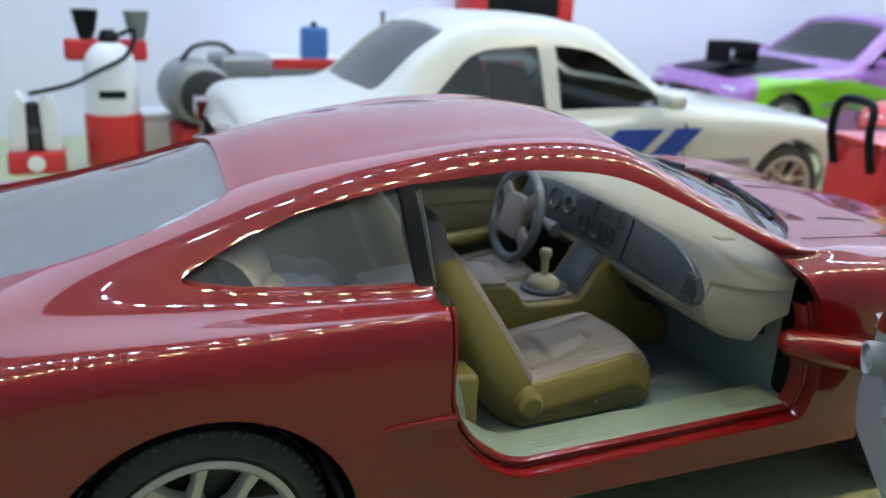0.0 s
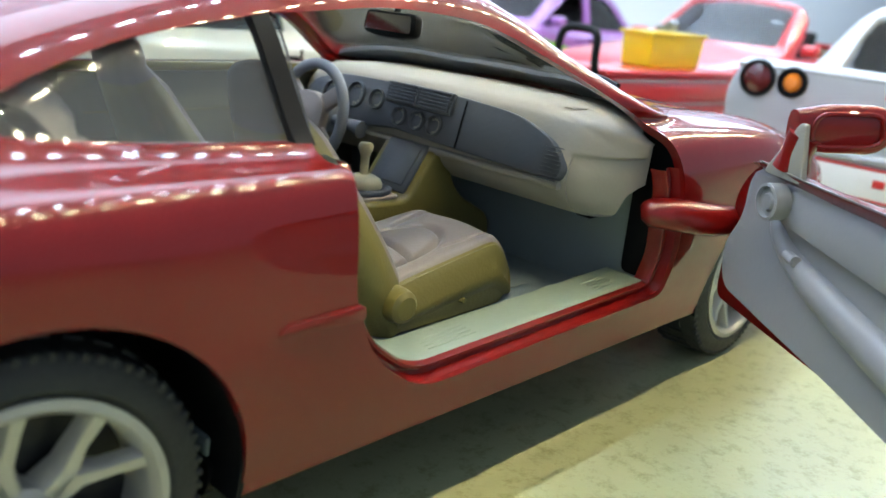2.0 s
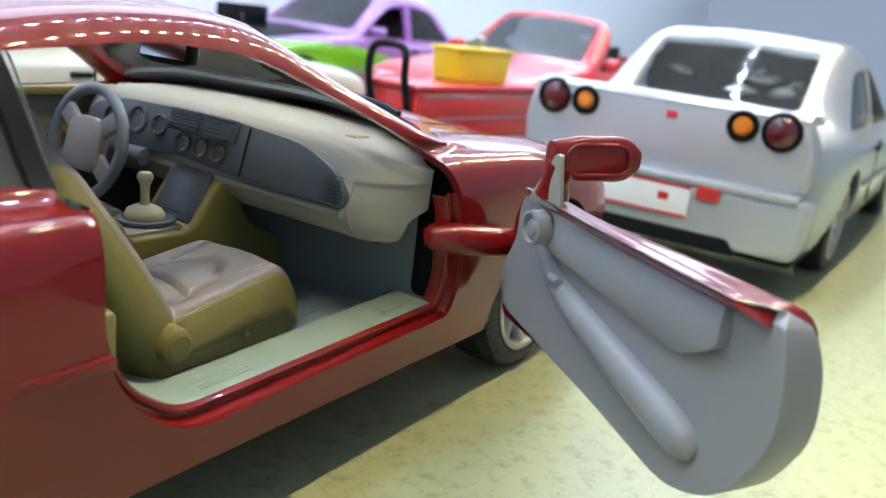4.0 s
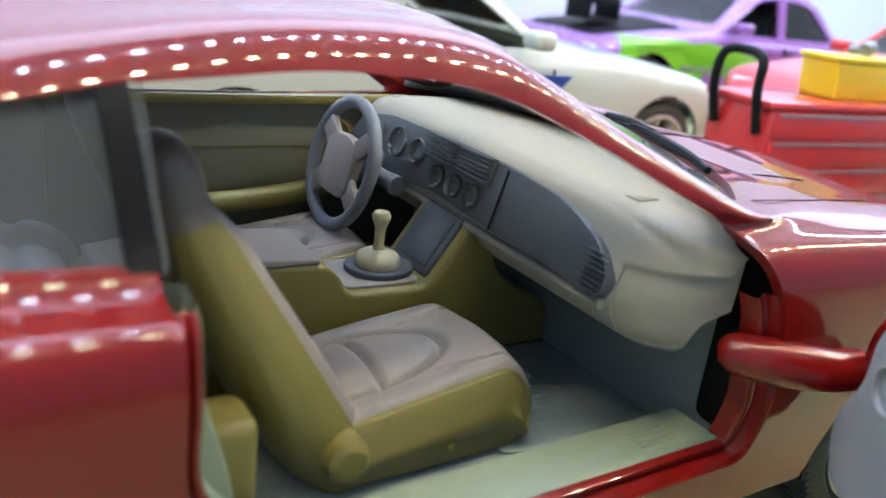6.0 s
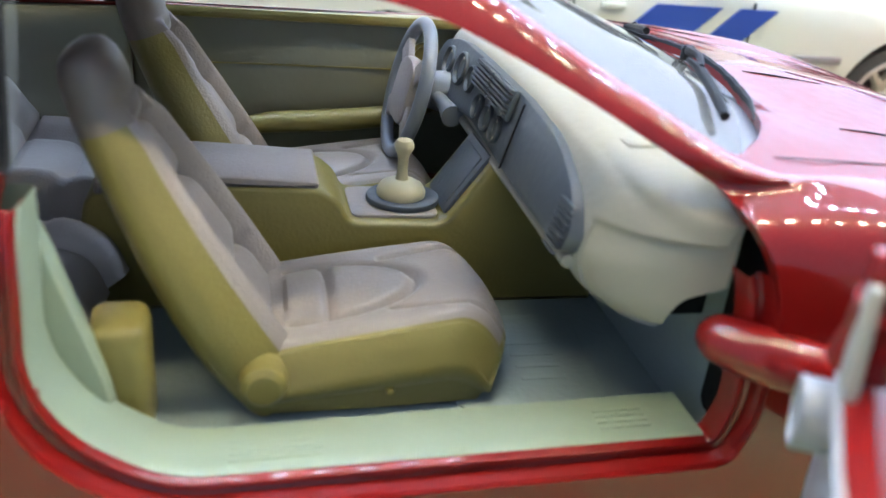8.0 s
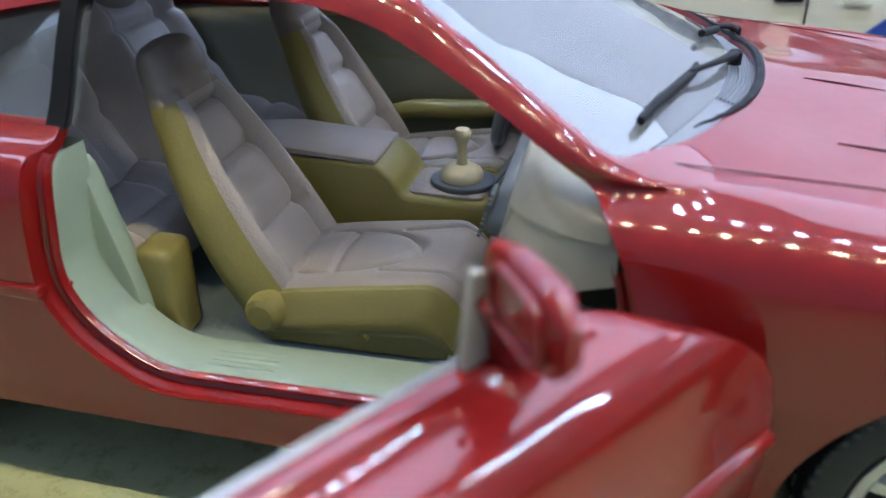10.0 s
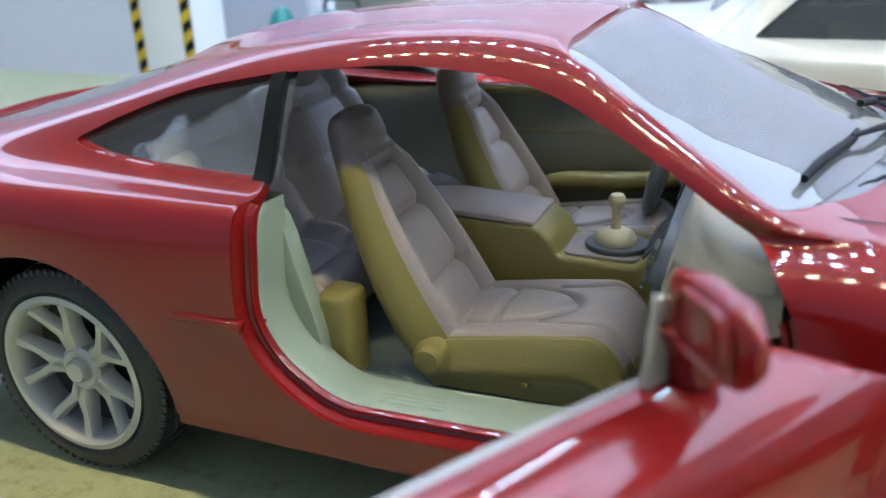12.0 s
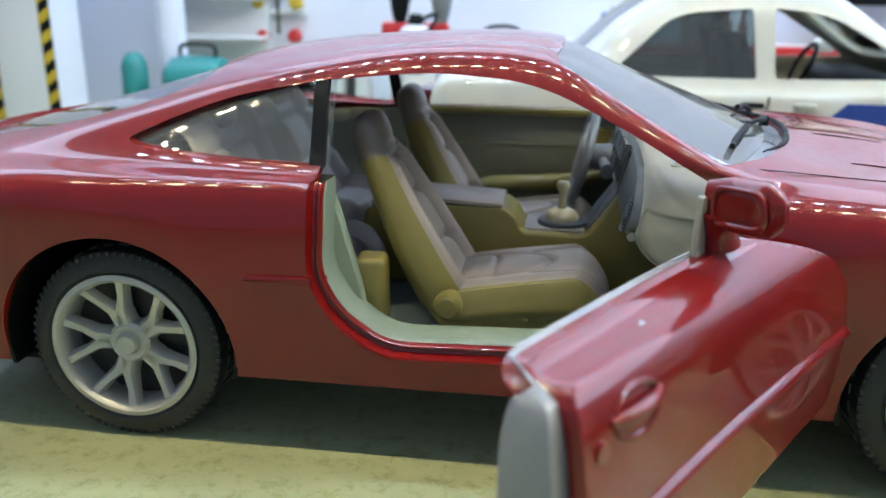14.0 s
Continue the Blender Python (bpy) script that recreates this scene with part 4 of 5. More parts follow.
def seam(points, width=0.006):
    """A dark shut line lying on the bonnet."""
    return tube([(x, y, top_z(x, y) + 0.0005) for x, y in points], width, 6, 40)


for s in (-1, 1):
    part("bonnet_seam", seam([(1.80, s * 0.655), (2.03, s * 0.63), (2.35, s * 0.60), (2.75, s * 0.56), (3.1, s * 0.46)], 0.0014), BLACK, coupe)
for y0, x0 in ((-0.06, 2.10), (-0.42, 2.12)):
    part("bonnet_louvre", tube([(x, y0, top_z(x, y0) + 0.001) for x in (x0, x0 + 0.08, x0 + 0.22)], [0.001, 0.003, 0.001], 8, 14), BLACK, coupe)

part("bonnet_gap", tube([(2.004 - 0.30 * (abs(y) / 0.70) ** 2.2, y, top_z(2.004 - 0.30 * (abs(y) / 0.70) ** 2.2, y) + 0.001) for y in (0.52 * (-1 + k / 20) for k in range(41))], [0.002, 0.008, 0.011, 0.012, 0.011, 0.008, 0.002], 8), BLACK, coupe, "black gap along the bonnet's rear edge")

# side moulding on the wing and the rubbing strip
part("side_moulding", prism(rounded([(0.405, 0.566), (0.425, 0.588), (0.610, 0.588), (0.610, 0.556)], 5, 0.012), "y", surf_y(0.52, 0.575) - 0.010, surf_y(0.52, 0.575) + 0.02, bevel=0.005), RED, coupe)
part("indicator", moved(lathe([(0.0, -0.010), (0.014, -0.008), (0.017, 0.0)], 16, "y"), pose(1.99, surf_y(1.99, 0.605), 0.605)), AMBER, coupe, "small amber side indicator")
part("aerial", tube([(-0.80, -0.42, 0.855), (-0.80, -0.42, 0.88)], 0.01, 8), BLACK, coupe)

# ---- the red coupe: the open door ----
HINGE = Vector((1.86, -0.80, 0.6))
SWING = Matrix.Translation(HINGE + Vector((0.147, -0.032, -0.012))) @ pose(0, 0, 0, -2.65, -0.3, 57.6) @ Matrix.Translation(-HINGE)


def on_door(bm):
    return moved(bm, SWING)


DOOR_SKIN = rounded([(0.605, 0.858, 0.08), (1.52, 0.866, 0.10), (1.70, 0.79, 0.14), (1.785, 0.70, 0.1), *LOWER[1:]])
door = part("door", on_door(carved(skin(), [], [prism(offset(DOOR_SKIN, -0.006), "y", -1.2, -0.5)], bevel=0.005)), RED, coupe, "open red door with a grey inner panel")
PANEL = rounded([(0.562, 0.74, 0.08), (0.59, 0.835, 0.05), (0.66, 0.858, 0.05), (1.49, 0.866, 0.03), (1.555, 0.80, 0.05), (1.56, 0.70, 0.06), (1.64, 0.585, 0.05), (1.60, 0.485, 0.05), (1.11, 0.43, 0.1), (0.80, 0.375, 0.08), (0.655, 0.435, 0.1), (0.560, 0.60, 0.1)], 6)


def slab(x0, x1, z0, z1, near, far):
    """A closed slab that follows the inside of the skin, between two depths given as functions of height."""
    bm = bmesh.new()
    n, m = 30, 26
    faces = []
    for depth in (near, far):
        faces.append([[bm.verts.new((x0 + (x1 - x0) * i / n, surf_y(max(x0 + (x1 - x0) * i / n, 0.5), z0 + (z1 - z0) * j / m) + depth(z0 + (z1 - z0) * j / m), z0 + (z1 - z0) * j / m)) for j in range(m + 1)] for i in range(n + 1)])
    for g in faces:
        for i in range(n):
            for j in range(m):
                bm.faces.new((g[i][j], g[i + 1][j], g[i + 1][j + 1], g[i][j + 1]))
    rim = [(i, 0) for i in range(n)] + [(n, j) for j in range(m)] + [(i, m) for i in range(n, 0, -1)] + [(0, j) for j in range(m, 0, -1)]
    for (a, b), (c, d) in zip(rim, rim[1:] + rim[:1]):
        bm.faces.new((faces[0][a][b], faces[0][c][d], faces[1][c][d], faces[1][a][b]))
    bmesh.ops.recalc_face_normals(bm, faces=bm.faces)
    return bm


def inner_depth(z):
    """How deep the nearly flat inner face of the door lies behind the skin at that height."""
    return min(0.15, max(0.036, -0.680 - 0.02 * (z - 0.6) - surf_y(1.1, min(z, 0.86))))


panel = part("inner_panel", on_door(carved(slab(0.50, 1.70, 0.36, 0.882, lambda z: 0.032, inner_depth), [], [prism(PANEL, "y", -1.2, -0.40)], bevel=0.012)), SMOKE, door, "pale grey moulded inner door panel")
TRIM = rounded([(0.72, 0.835, 0.03), (1.36, 0.843, 0.03), (1.40, 0.80, 0.04), (1.38, 0.745, 0.03), (0.82, 0.672, 0.03), (0.70, 0.74, 0.03)], 5)
part("upper_trim", on_door(carved(slab(0.68, 1.48, 0.66, 0.862, lambda z: 0.036, lambda z: inner_depth(z) + 0.030 * math.sin(math.pi * min(1, max(0, (z - 0.665) / 0.175))) ** 0.6), [], [prism(TRIM, "y", -1.2, -0.40)], bevel=0.014)), SMOKE, panel)
part("door_armrest", on_door(tube([(0.745, -0.70, 0.485), (0.77, -0.69, 0.50), (0.84, -0.685, 0.525), (1.00, -0.688, 0.565), (1.20, -0.692, 0.615), (1.32, -0.697, 0.655), (1.40, -0.70, 0.71), (1.43, -0.705, 0.76)], [0.028, 0.048, 0.052, 0.050, 0.044, 0.036, 0.028, 0.008], 18, 48)), SMOKE, panel)
part("door_pull", on_door(tube([(1.32, -0.67, 0.665), (1.27, -0.66, 0.665)], 0.014, 10)), SMOKE, panel)
part("door_speaker", on_door(moved(lathe([(0.045, 0.04), (0.045, 0.0), (0.038, -0.002), (0.035, 0.008), (0.022, 0.008), (0.018, 0.002), (0.0, 0.0)], 28, "y"), pose(1.36, -0.615, 0.788, 0, 0, 180))), SMOKE, panel)
part("door_sail", on_door(prism(rounded([(1.285, 0.845, 0.02), (1.31, 0.985, 0.012), (1.328, 0.985, 0.012), (1.44, 0.845, 0.02)], 4), "y", -0.662, -0.645, bevel=0.006)), IVORY, panel, "pale mirror base triangle")
part("mirror_arm", on_door(tube([(1.37, -0.675, 0.87), (1.36, -0.675, 0.91), (1.345, -0.68, 0.955)], [0.045, 0.036, 0.042], 14, 8)), RED, door)


def mirror_cup():
    bm = bmesh.new()
    rows = []
    for k in range(13):
        t = k / 12
        y = -0.650 - 0.195 * t
        r = 0.058 * (1 - max(0, (t - 0.75) / 0.25) ** 2 * 0.6) * (0.75 + 0.25 * min(1, t * 3))
        rows.append([bm.verts.new((1.36 - 0.095 * t + 0.5 * r * math.copysign(abs(math.cos(a)) ** 0.75, math.cos(a)), y, 0.968 + 0.012 * t + 0.98 * r * math.copysign(abs(math.sin(a)) ** 0.7, math.sin(a)))) for a in (2 * math.pi * i / 28 for i in range(28))])
    for a, b in zip(rows, rows[1:]):
        for i in range(28):
            bm.faces.new((a[i], a[(i + 1) % 28], b[(i + 1) % 28], b[i]))
    bm.faces.new(rows[0])
    bm.faces.new(rows[-1])
    return bm


housing = part("mirror_housing", on_door(mirror_cup()), RED, door, "red wing mirror housing")
MIRROR_RIM = rounded([(-0.675, 0.93), (-0.68, 1.008), (-0.805, 1.018), (-0.812, 0.945)], 5, 0.03)
part("mirror_rim", on_door(tube([(1.36 + 0.095 * (y + 0.652) / 0.175 - 0.026, y, z) for y, z in MIRROR_RIM + MIRROR_RIM[:1]], 0.006, 8)), RED, housing)
part("door_handle", on_door(tube([(0.69, surf_y(0.7, 0.77) + 0.002, 0.775), (0.74, surf_y(0.74, 0.77) - 0.012, 0.776), (0.80, surf_y(0.80, 0.77) - 0.012, 0.776), (0.85, surf_y(0.85, 0.77) + 0.002, 0.775)], [0.008, 0.013, 0.013, 0.008], 10, 16)), RED, door)
part("handle_cup", on_door(tube([(0.77 + 0.070 * math.cos(a), surf_y(0.77, 0.768 + 0.040 * math.sin(a)) - 0.001, 0.768 + 0.040 * math.sin(a)) for a in (2 * math.pi * k / 28 for k in range(29))], 0.006, 8)), RED, door)
part("door_lock", on_door(moved(lathe([(0.018, 0.01), (0.018, -0.004), (0.0, -0.006)], 16, "y"), pose(0.655, surf_y(0.65, 0.74), 0.745))), RED, door)
part("door_moulding", on_door(tube([(x, surf_y(x, 0.58) - 0.002, 0.58) for x in (0.66, 0.9, 1.2, 1.5, 1.78)], 0.017, 10, 24, flat=0.55)), RED, door)
part("hinge_arm", tube([(1.695, -0.755, 0.622), (1.71, -0.775, 0.626), (1.76, -0.825, 0.625), (1.82, -0.86, 0.618), (1.89, -0.885, 0.61), (1.98, -0.89, 0.60)], [0.022, 0.043, 0.050, 0.050, 0.048, 0.046], 16, 24, flat=0.9), RED, coupe, "red door hinge arm")


# ---- the other model cars ----
WHITE = material("white_enamel", (0.48, 0.49, 0.435), 0.3, coat=0.6, vary=0.03, scale=3)
SILVER = material("silver_enamel", (0.44, 0.46, 0.49), 0.32, 0.35, coat=0.7, vary=0.03, scale=3)
SCARLET = material("scarlet_enamel", (0.62, 0.03, 0.035), 0.3, coat=0.8, vary=0.05, scale=3)
PURPLE = material("purple_enamel", (0.33, 0.13, 0.42), 0.28, coat=0.8, vary=0.06, scale=3)
LIME = material("lime_enamel", (0.20, 0.55, 0.02), 0.3, coat=0.6, vary=0.1, scale=3)
BLUE = material("blue_decal", (0.02, 0.06, 0.33), 0.35, vary=0.1)
YELLOW = material("yellow_plastic", (0.80, 0.60, 0.01), 0.35, vary=0.08, scale=6)
DARKRED = material("dark_red_lens", (0.10, 0.008, 0.01), 0.12, coat=0.8)
REDPLASTIC = material("red_plastic", (0.60, 0.03, 0.03), 0.4, vary=0.08, scale=6)
WHITEPLASTIC = material("white_plastic", (0.75, 0.76, 0.76), 0.4, vary=0.06, scale=6)
TEAL = material("teal_plastic", (0.03, 0.27, 0.25), 0.4, vary=0.1, scale=6)
GREY = material("grey_metal", (0.30, 0.31, 0.32), 0.4, 0.5, vary=0.1, scale=6)

SALOON = [
    (-1.10, 0.60, 0.30, 0.64, 0.38, 0.66, 0.48, 0.65, 0.60, 0.60, 0.66, 0.42, 0.68, 0.22, 0.69, 0.69),
    (-1.02, 0.74, 0.26, 0.79, 0.40, 0.80, 0.54, 0.79, 0.72, 0.72, 0.83, 0.50, 0.85, 0.24, 0.86, 0.865),
    (-0.60, 0.80, 0.24, 0.85, 0.42, 0.865, 0.56, 0.85, 0.76, 0.79, 0.87, 0.56, 0.90, 0.28, 0.915, 0.92),
    (-0.25, 0.80, 0.24, 0.86, 0.42, 0.87, 0.56, 0.86, 0.77, 0.80, 0.875, 0.60, 0.95, 0.30, 0.975, 0.98),
    (0.05, 0.80, 0.24, 0.86, 0.42, 0.87, 0.56, 0.86, 0.77, 0.80, 0.875, 0.62, 1.18, 0.32, 1.22, 1.23),
    (0.35, 0.80, 0.24, 0.86, 0.42, 0.87, 0.56, 0.86, 0.77, 0.80, 0.875, 0.62, 1.32, 0.32, 1.385, 1.395),
    (0.80, 0.80, 0.24, 0.86, 0.42, 0.87, 0.56, 0.86, 0.77, 0.80, 0.875, 0.63, 1.345, 0.33, 1.415, 1.425),
    (1.20, 0.80, 0.24, 0.86, 0.42, 0.87, 0.56, 0.86, 0.77, 0.80, 0.875, 0.63, 1.30, 0.33, 1.375, 1.385),
    (1.50, 0.80, 0.24, 0.86, 0.42, 0.87, 0.56, 0.86, 0.77, 0.80, 0.88, 0.68, 1.12, 0.36, 1.19, 1.20),
    (1.85, 0.80, 0.24, 0.86, 0.42, 0.87, 0.56, 0.86, 0.77, 0.80, 0.88, 0.72, 0.92, 0.38, 0.97, 0.985),
    (2.20, 0.80, 0.24, 0.86, 0.42, 0.87, 0.57, 0.85, 0.76, 0.78, 0.86, 0.56, 0.89, 0.28, 0.905, 0.915),
    (2.75, 0.80, 0.24, 0.85, 0.42, 0.86, 0.56, 0.84, 0.74, 0.76, 0.81, 0.54, 0.83, 0.27, 0.845, 0.85),
    (3.20, 0.74, 0.24, 0.80, 0.40, 0.81, 0.52, 0.79, 0.68, 0.70, 0.74, 0.48, 0.76, 0.24, 0.765, 0.77),
    (3.36, 0.56, 0.28, 0.60, 0.36, 0.62, 0.44, 0.61, 0.56, 0.55, 0.61, 0.38, 0.63, 0.20, 0.64, 0.64),
]


def display_car(name, label, paint, x, y, turn, group, glazing=None, roof=True, scale=(1, 1, 1)):
    """A model car in the background: pierced shell, glazing, wheels, seats and lamps."""
    ob = thing(name, x, y, 0, turn, label, "model car", group)
    m = Matrix.Diagonal((*scale, 1))
    rear_w = rounded([(-0.02, 0.885, 0.03), (0.30, 1.19, 0.12), (0.42, 1.235, 0.05), (0.76, 1.262, 0.02), (0.80, 0.885, 0.02)], 5)
    front_w = rounded([(0.90, 0.885, 0.02), (0.88, 1.265, 0.02), (1.18, 1.235, 0.12), (1.48, 1.06, 0.1), (1.72, 0.90, 0.03)], 5)
    screen = rounded([(1.26, -0.55, 0.05), (1.80, -0.66, 0.05), (1.90, -0.3, 0.2), (1.93, 0.0, 0.2), (1.90, 0.3, 0.2), (1.80, 0.66, 0.05), (1.26, 0.55, 0.05), (1.23, 0, 0.2)], 5)
    back = rounded([(-0.24, -0.52, 0.06), (0.22, -0.50, 0.06), (0.24, 0.0, 0.2), (0.22, 0.50, 0.06), (-0.24, 0.52, 0.06), (-0.28, 0.0, 0.2)], 5)
    holes = [prism(rear_w, "y", -1.2, 1.2), prism(front_w, "y", -1.2, 1.2), prism(screen, "z", 0.75, 1.6), prism(back, "z", 0.75, 1.6)]
    holes += [moved(lathe([(0.36, -1.2), (0.36, 1.2)], 40, "y", cap=True), pose(q, 0, 0.31)) for q in (0, 2.75)]
    if not roof:
        holes = [prism([(-0.2, 0.885), (-0.2, 1.6), (1.16, 1.6), (1.24, 1.20), (1.42, 1.04), (1.66, 0.885)], "y", -1.2, 1.2)] + holes[2:3] + holes[4:]
    part("body_shell", moved(carved(skin(table=SALOON, x0=-1.10, x1=3.36, cols=84, n=7), holes), m), paint, ob, "", 40)
    part("windscreen", moved(carved(skin(0.012, thick=0.008, table=SALOON, x0=-1.10, x1=3.36, cols=60, n=5), [], [prism(offset(screen, 0.02), "z", 0.8, 1.6)]), m), THIN, ob)
    if roof:
        part("rear_window", moved(carved(skin(0.012, thick=0.008, table=SALOON, x0=-1.10, x1=3.36, cols=60, n=5), [], [prism(offset(back, 0.02), "z", 0.8, 1.6)]), m), glazing or TINTED, ob)
        for lo, hi in ((-1.2, -0.3), (0.3, 1.2)):
            part("side_window", moved(carved(skin(0.014, thick=0.008, table=SALOON, x0=-1.10, x1=3.36, cols=60, n=5), [], [prism(offset(rear_w, 0.012), "y", lo, hi)]), m), glazing or TINTED, ob, "dark glossy side window")
    part("chassis", moved(carved(box(-0.95, 3.1, -0.78, 0.78, 0.17, 0.40, 0.03), [moved(lathe([(0.35, -1.2), (0.35, 1.2)], 40, "y", cap=True), pose(q, 0, 0.31)) for q in (0, 2.75)]), m), BLACK, ob)
    for q in (0, 2.75):
        for side in (-1, 1):
            wheel_at(ob, q * scale[0], side * 0.74 * scale[1], side)
    for sx, sy in ((0.85, -0.36), (0.85, 0.36)):
        part("seat", moved(box(sx - 0.1, sx + 0.5, sy - 0.24, sy + 0.24, 0.40, 0.62, 0.06, 3), m), BLACK, ob)
        part("seat_back", moved(prism(rounded([(sx - 0.2, 1.12), (sx - 0.08, 1.12), (sx + 0.1, 0.55), (sx - 0.06, 0.55)], 4, 0.05), "y", sy - 0.22, sy + 0.22, bevel=0.04), m), BLACK, ob)
    part("rear_bench", moved(box(-0.02, 0.35, -0.62, 0.62, 0.42, 0.82, 0.07, 3), m), BLACK, ob)
    part("dashboard", moved(box(1.42, 1.80, -0.68, 0.68, 0.62, 0.86, 0.06, 3), m), BLACK, ob)
    part("steering_wheel", moved(lathe([(0.16 + 0.016 * math.cos(a), 0.016 * math.sin(a)) for a in (2 * math.pi * k / 10 for k in range(11))], 32, "z"), m @ pose(1.34, 0.36, 0.86, 0, -66, 0)), BLACK, ob)
    for s in (-1, 1):
        part("headlamp", moved(prism(rounded([(s * 0.40, 0.58), (s * 0.66, 0.58), (s * 0.66, 0.69), (s * 0.40, 0.69)], 4, 0.03), "x", 3.05, 3.30, bevel=0.01), m), WHITEPLASTIC, ob)
        part("door_handle", moved(box(0.72, 0.84, s * 0.872 - 0.015, s * 0.872 + 0.015, 0.735, 0.765, 0.008), m), BLACK, ob)
        part("door_handle", moved(box(1.0, 1.12, s * 0.872 - 0.015, s * 0.872 + 0.015, 0.735, 0.765, 0.008), m), paint, ob)
        part("rubbing_strip", moved(box(0.40, 2.36, s * 0.872 - 0.012, s * 0.872 + 0.012, 0.52, 0.56, 0.006), m), GREY, ob)
        for q in (0.86, 1.80):
            part("door_seam", moved(box(q - 0.004, q + 0.004, s * 0.868 - 0.006, s * 0.868 + 0.006, 0.36, 0.80, 0), m), BLACK, ob)
        part("wing_mirror", moved(moved(box(-0.07, 0.07, -0.08, 0.08, -0.05, 0.05, 0.035, 3), pose(1.62, s * 0.92, 0.96)), m), paint, ob)
    return ob


sedan = display_car("model_saloon", "white model saloon with blue flash decals on its side", WHITE, 1.55, 2.72, 0, "model cars on show", scale=(0.985, 1, 0.985))
for k, (a, w) in enumerate(((0.98, 0.34), (1.42, 0.20))):
    part("decal", prism([(a, 0.50), (a + w, 0.50), (a + w + 0.28, 0.76), (a + 0.28, 0.76)], "y", -0.882, -0.868), BLUE, sedan, "dark blue slanted flash")
part("decal", prism([(0.30, 0.40), (0.86, 0.40), (1.0, 0.52), (0.44, 0.52)], "y", -0.878, -0.862), BLUE, sedan)
part("rear_bumper", box(-1.14, -1.0, -0.72, 0.72, 0.34, 0.50, 0.05, 3), GREY, sedan)
for s in (-1, 1):
    part("tail_lamp", prism(rounded([(s * 0.42, 0.62), (s * 0.70, 0.62), (s * 0.70, 0.76), (s * 0.42, 0.76)], 4, 0.03), "x", -1.12, -1.0, bevel=0.01), DARKRED, sedan)

# the silver coupe seen from behind
COUPE_X, COUPE_Y = 5.25, -0.55
silver = display_car("model_coupe", "silver model coupe with four round tail lamps", SILVER, COUPE_X, COUPE_Y, 0, "model cars on show", glazing=THIN, scale=(0.98, 1.02, 0.97))
tail = part("tail_panel", prism(rounded([(-0.80, 0.56, 0.08), (-0.82, 0.80, 0.1), (-0.74, 0.98, 0.08), (0.74, 0.98, 0.08), (0.82, 0.80, 0.1), (0.80, 0.56, 0.08)], 5), "x", -1.09, -0.90, bevel=0.04, seg=4), SILVER, silver, "silver tail panel")
part("boot_lip", prism(rounded([(-1.10, 0.955), (-0.98, 0.985), (-0.70, 0.96), (-0.70, 0.92), (-1.08, 0.92)], 4, 0.015), "y", -0.76, 0.76, bevel=0.01), SILVER, silver)
part("bumper", prism(rounded([(-0.84, 0.24, 0.08), (-0.86, 0.56, 0.08), (0.86, 0.56, 0.08), (0.84, 0.24, 0.08)], 5), "x", -1.17, -0.86, bevel=0.05, seg=4), SILVER, silver, "silver rear bumper")
part("bumper_step", box(-1.19, -1.0, -0.80, 0.80, 0.545, 0.585, 0.012), SILVER, silver)
part("bumper_insert", prism(rounded([(-0.55, 0.22), (-0.5, 0.30), (0.5, 0.30), (0.55, 0.22)], 4, 0.02), "x", -1.178, -1.10), BLACK, silver)
for yy, r, mat in ((0.635, 0.088, DARKRED), (0.44, 0.070, AMBER), (-0.44, 0.070, AMBER), (-0.635, 0.088, DARKRED)):
    lamp = part("tail_lamp", moved(lathe([(r + 0.012, 0.02), (r + 0.012, -0.012), (r, -0.018), (r * 0.94, -0.004), (0.0, -0.004)], 32, "x"), pose(-1.092, yy, 0.88)), BLACK, silver, "round tail lamp")
    part("lens", moved(lathe([(0.0, -0.026), (r * 0.5, -0.022), (r * (0.86 if mat is DARKRED else 0.62), -0.008), (r * 0.8, 0.0)], 28, "x"), pose(-1.092, yy, 0.88)), mat, lamp)
part("badge", box(-1.098, -1.085, 0.155 - 0.25, 0.215 - 0.25, 0.86, 0.90, 0.004), REDPLASTIC, silver, "small red badge")
plate = part("number_plate", box(-1.19, -1.165, -0.27, 0.27, 0.37, 0.53, 0.006), WHITEPLASTIC, silver, "white plate with a red border")
part("plate_border", box(-1.194, -1.186, -0.27, 0.27, 0.365, 0.378, 0.002), REDPLASTIC, plate)
part("plate_border", box(-1.194, -1.186, -0.27, 0.27, 0.522, 0.535, 0.002), REDPLASTIC, plate)
part("plate_bar", box(-1.194, -1.186, -0.16, -0.10, 0.44, 0.48, 0.002), REDPLASTIC, plate)
part("plate_bar", box(-1.194, -1.186, -0.42, -0.30, 0.48, 0.55, 0.002), REDPLASTIC, plate)

# the red open car and the lime and purple car
scarlet = display_car("model_roadster", "scarlet open-topped model car with a red screen frame", SCARLET, 9.1, 2.03, 180, "model cars on show", roof=False, scale=(1, 0.98, 1.0))
lime = display_car("model_tuner_car", "purple model car with lime green flanks", PURPLE, 9.0, 4.85, 180, "model cars on show")
part("side_flame", prism(rounded([(0.6, 0.40, 0.05), (2.2, 0.52, 0.1), (2.36, 0.70, 0.1), (3.05, 0.72, 0.05), (2.0, 0.80, 0.1), (1.2, 0.66, 0.1), (0.5, 0.62, 0.1)], 5), "y", 0.862, 0.880, bevel=0.004), LIME, lime, "lime green painted flame")
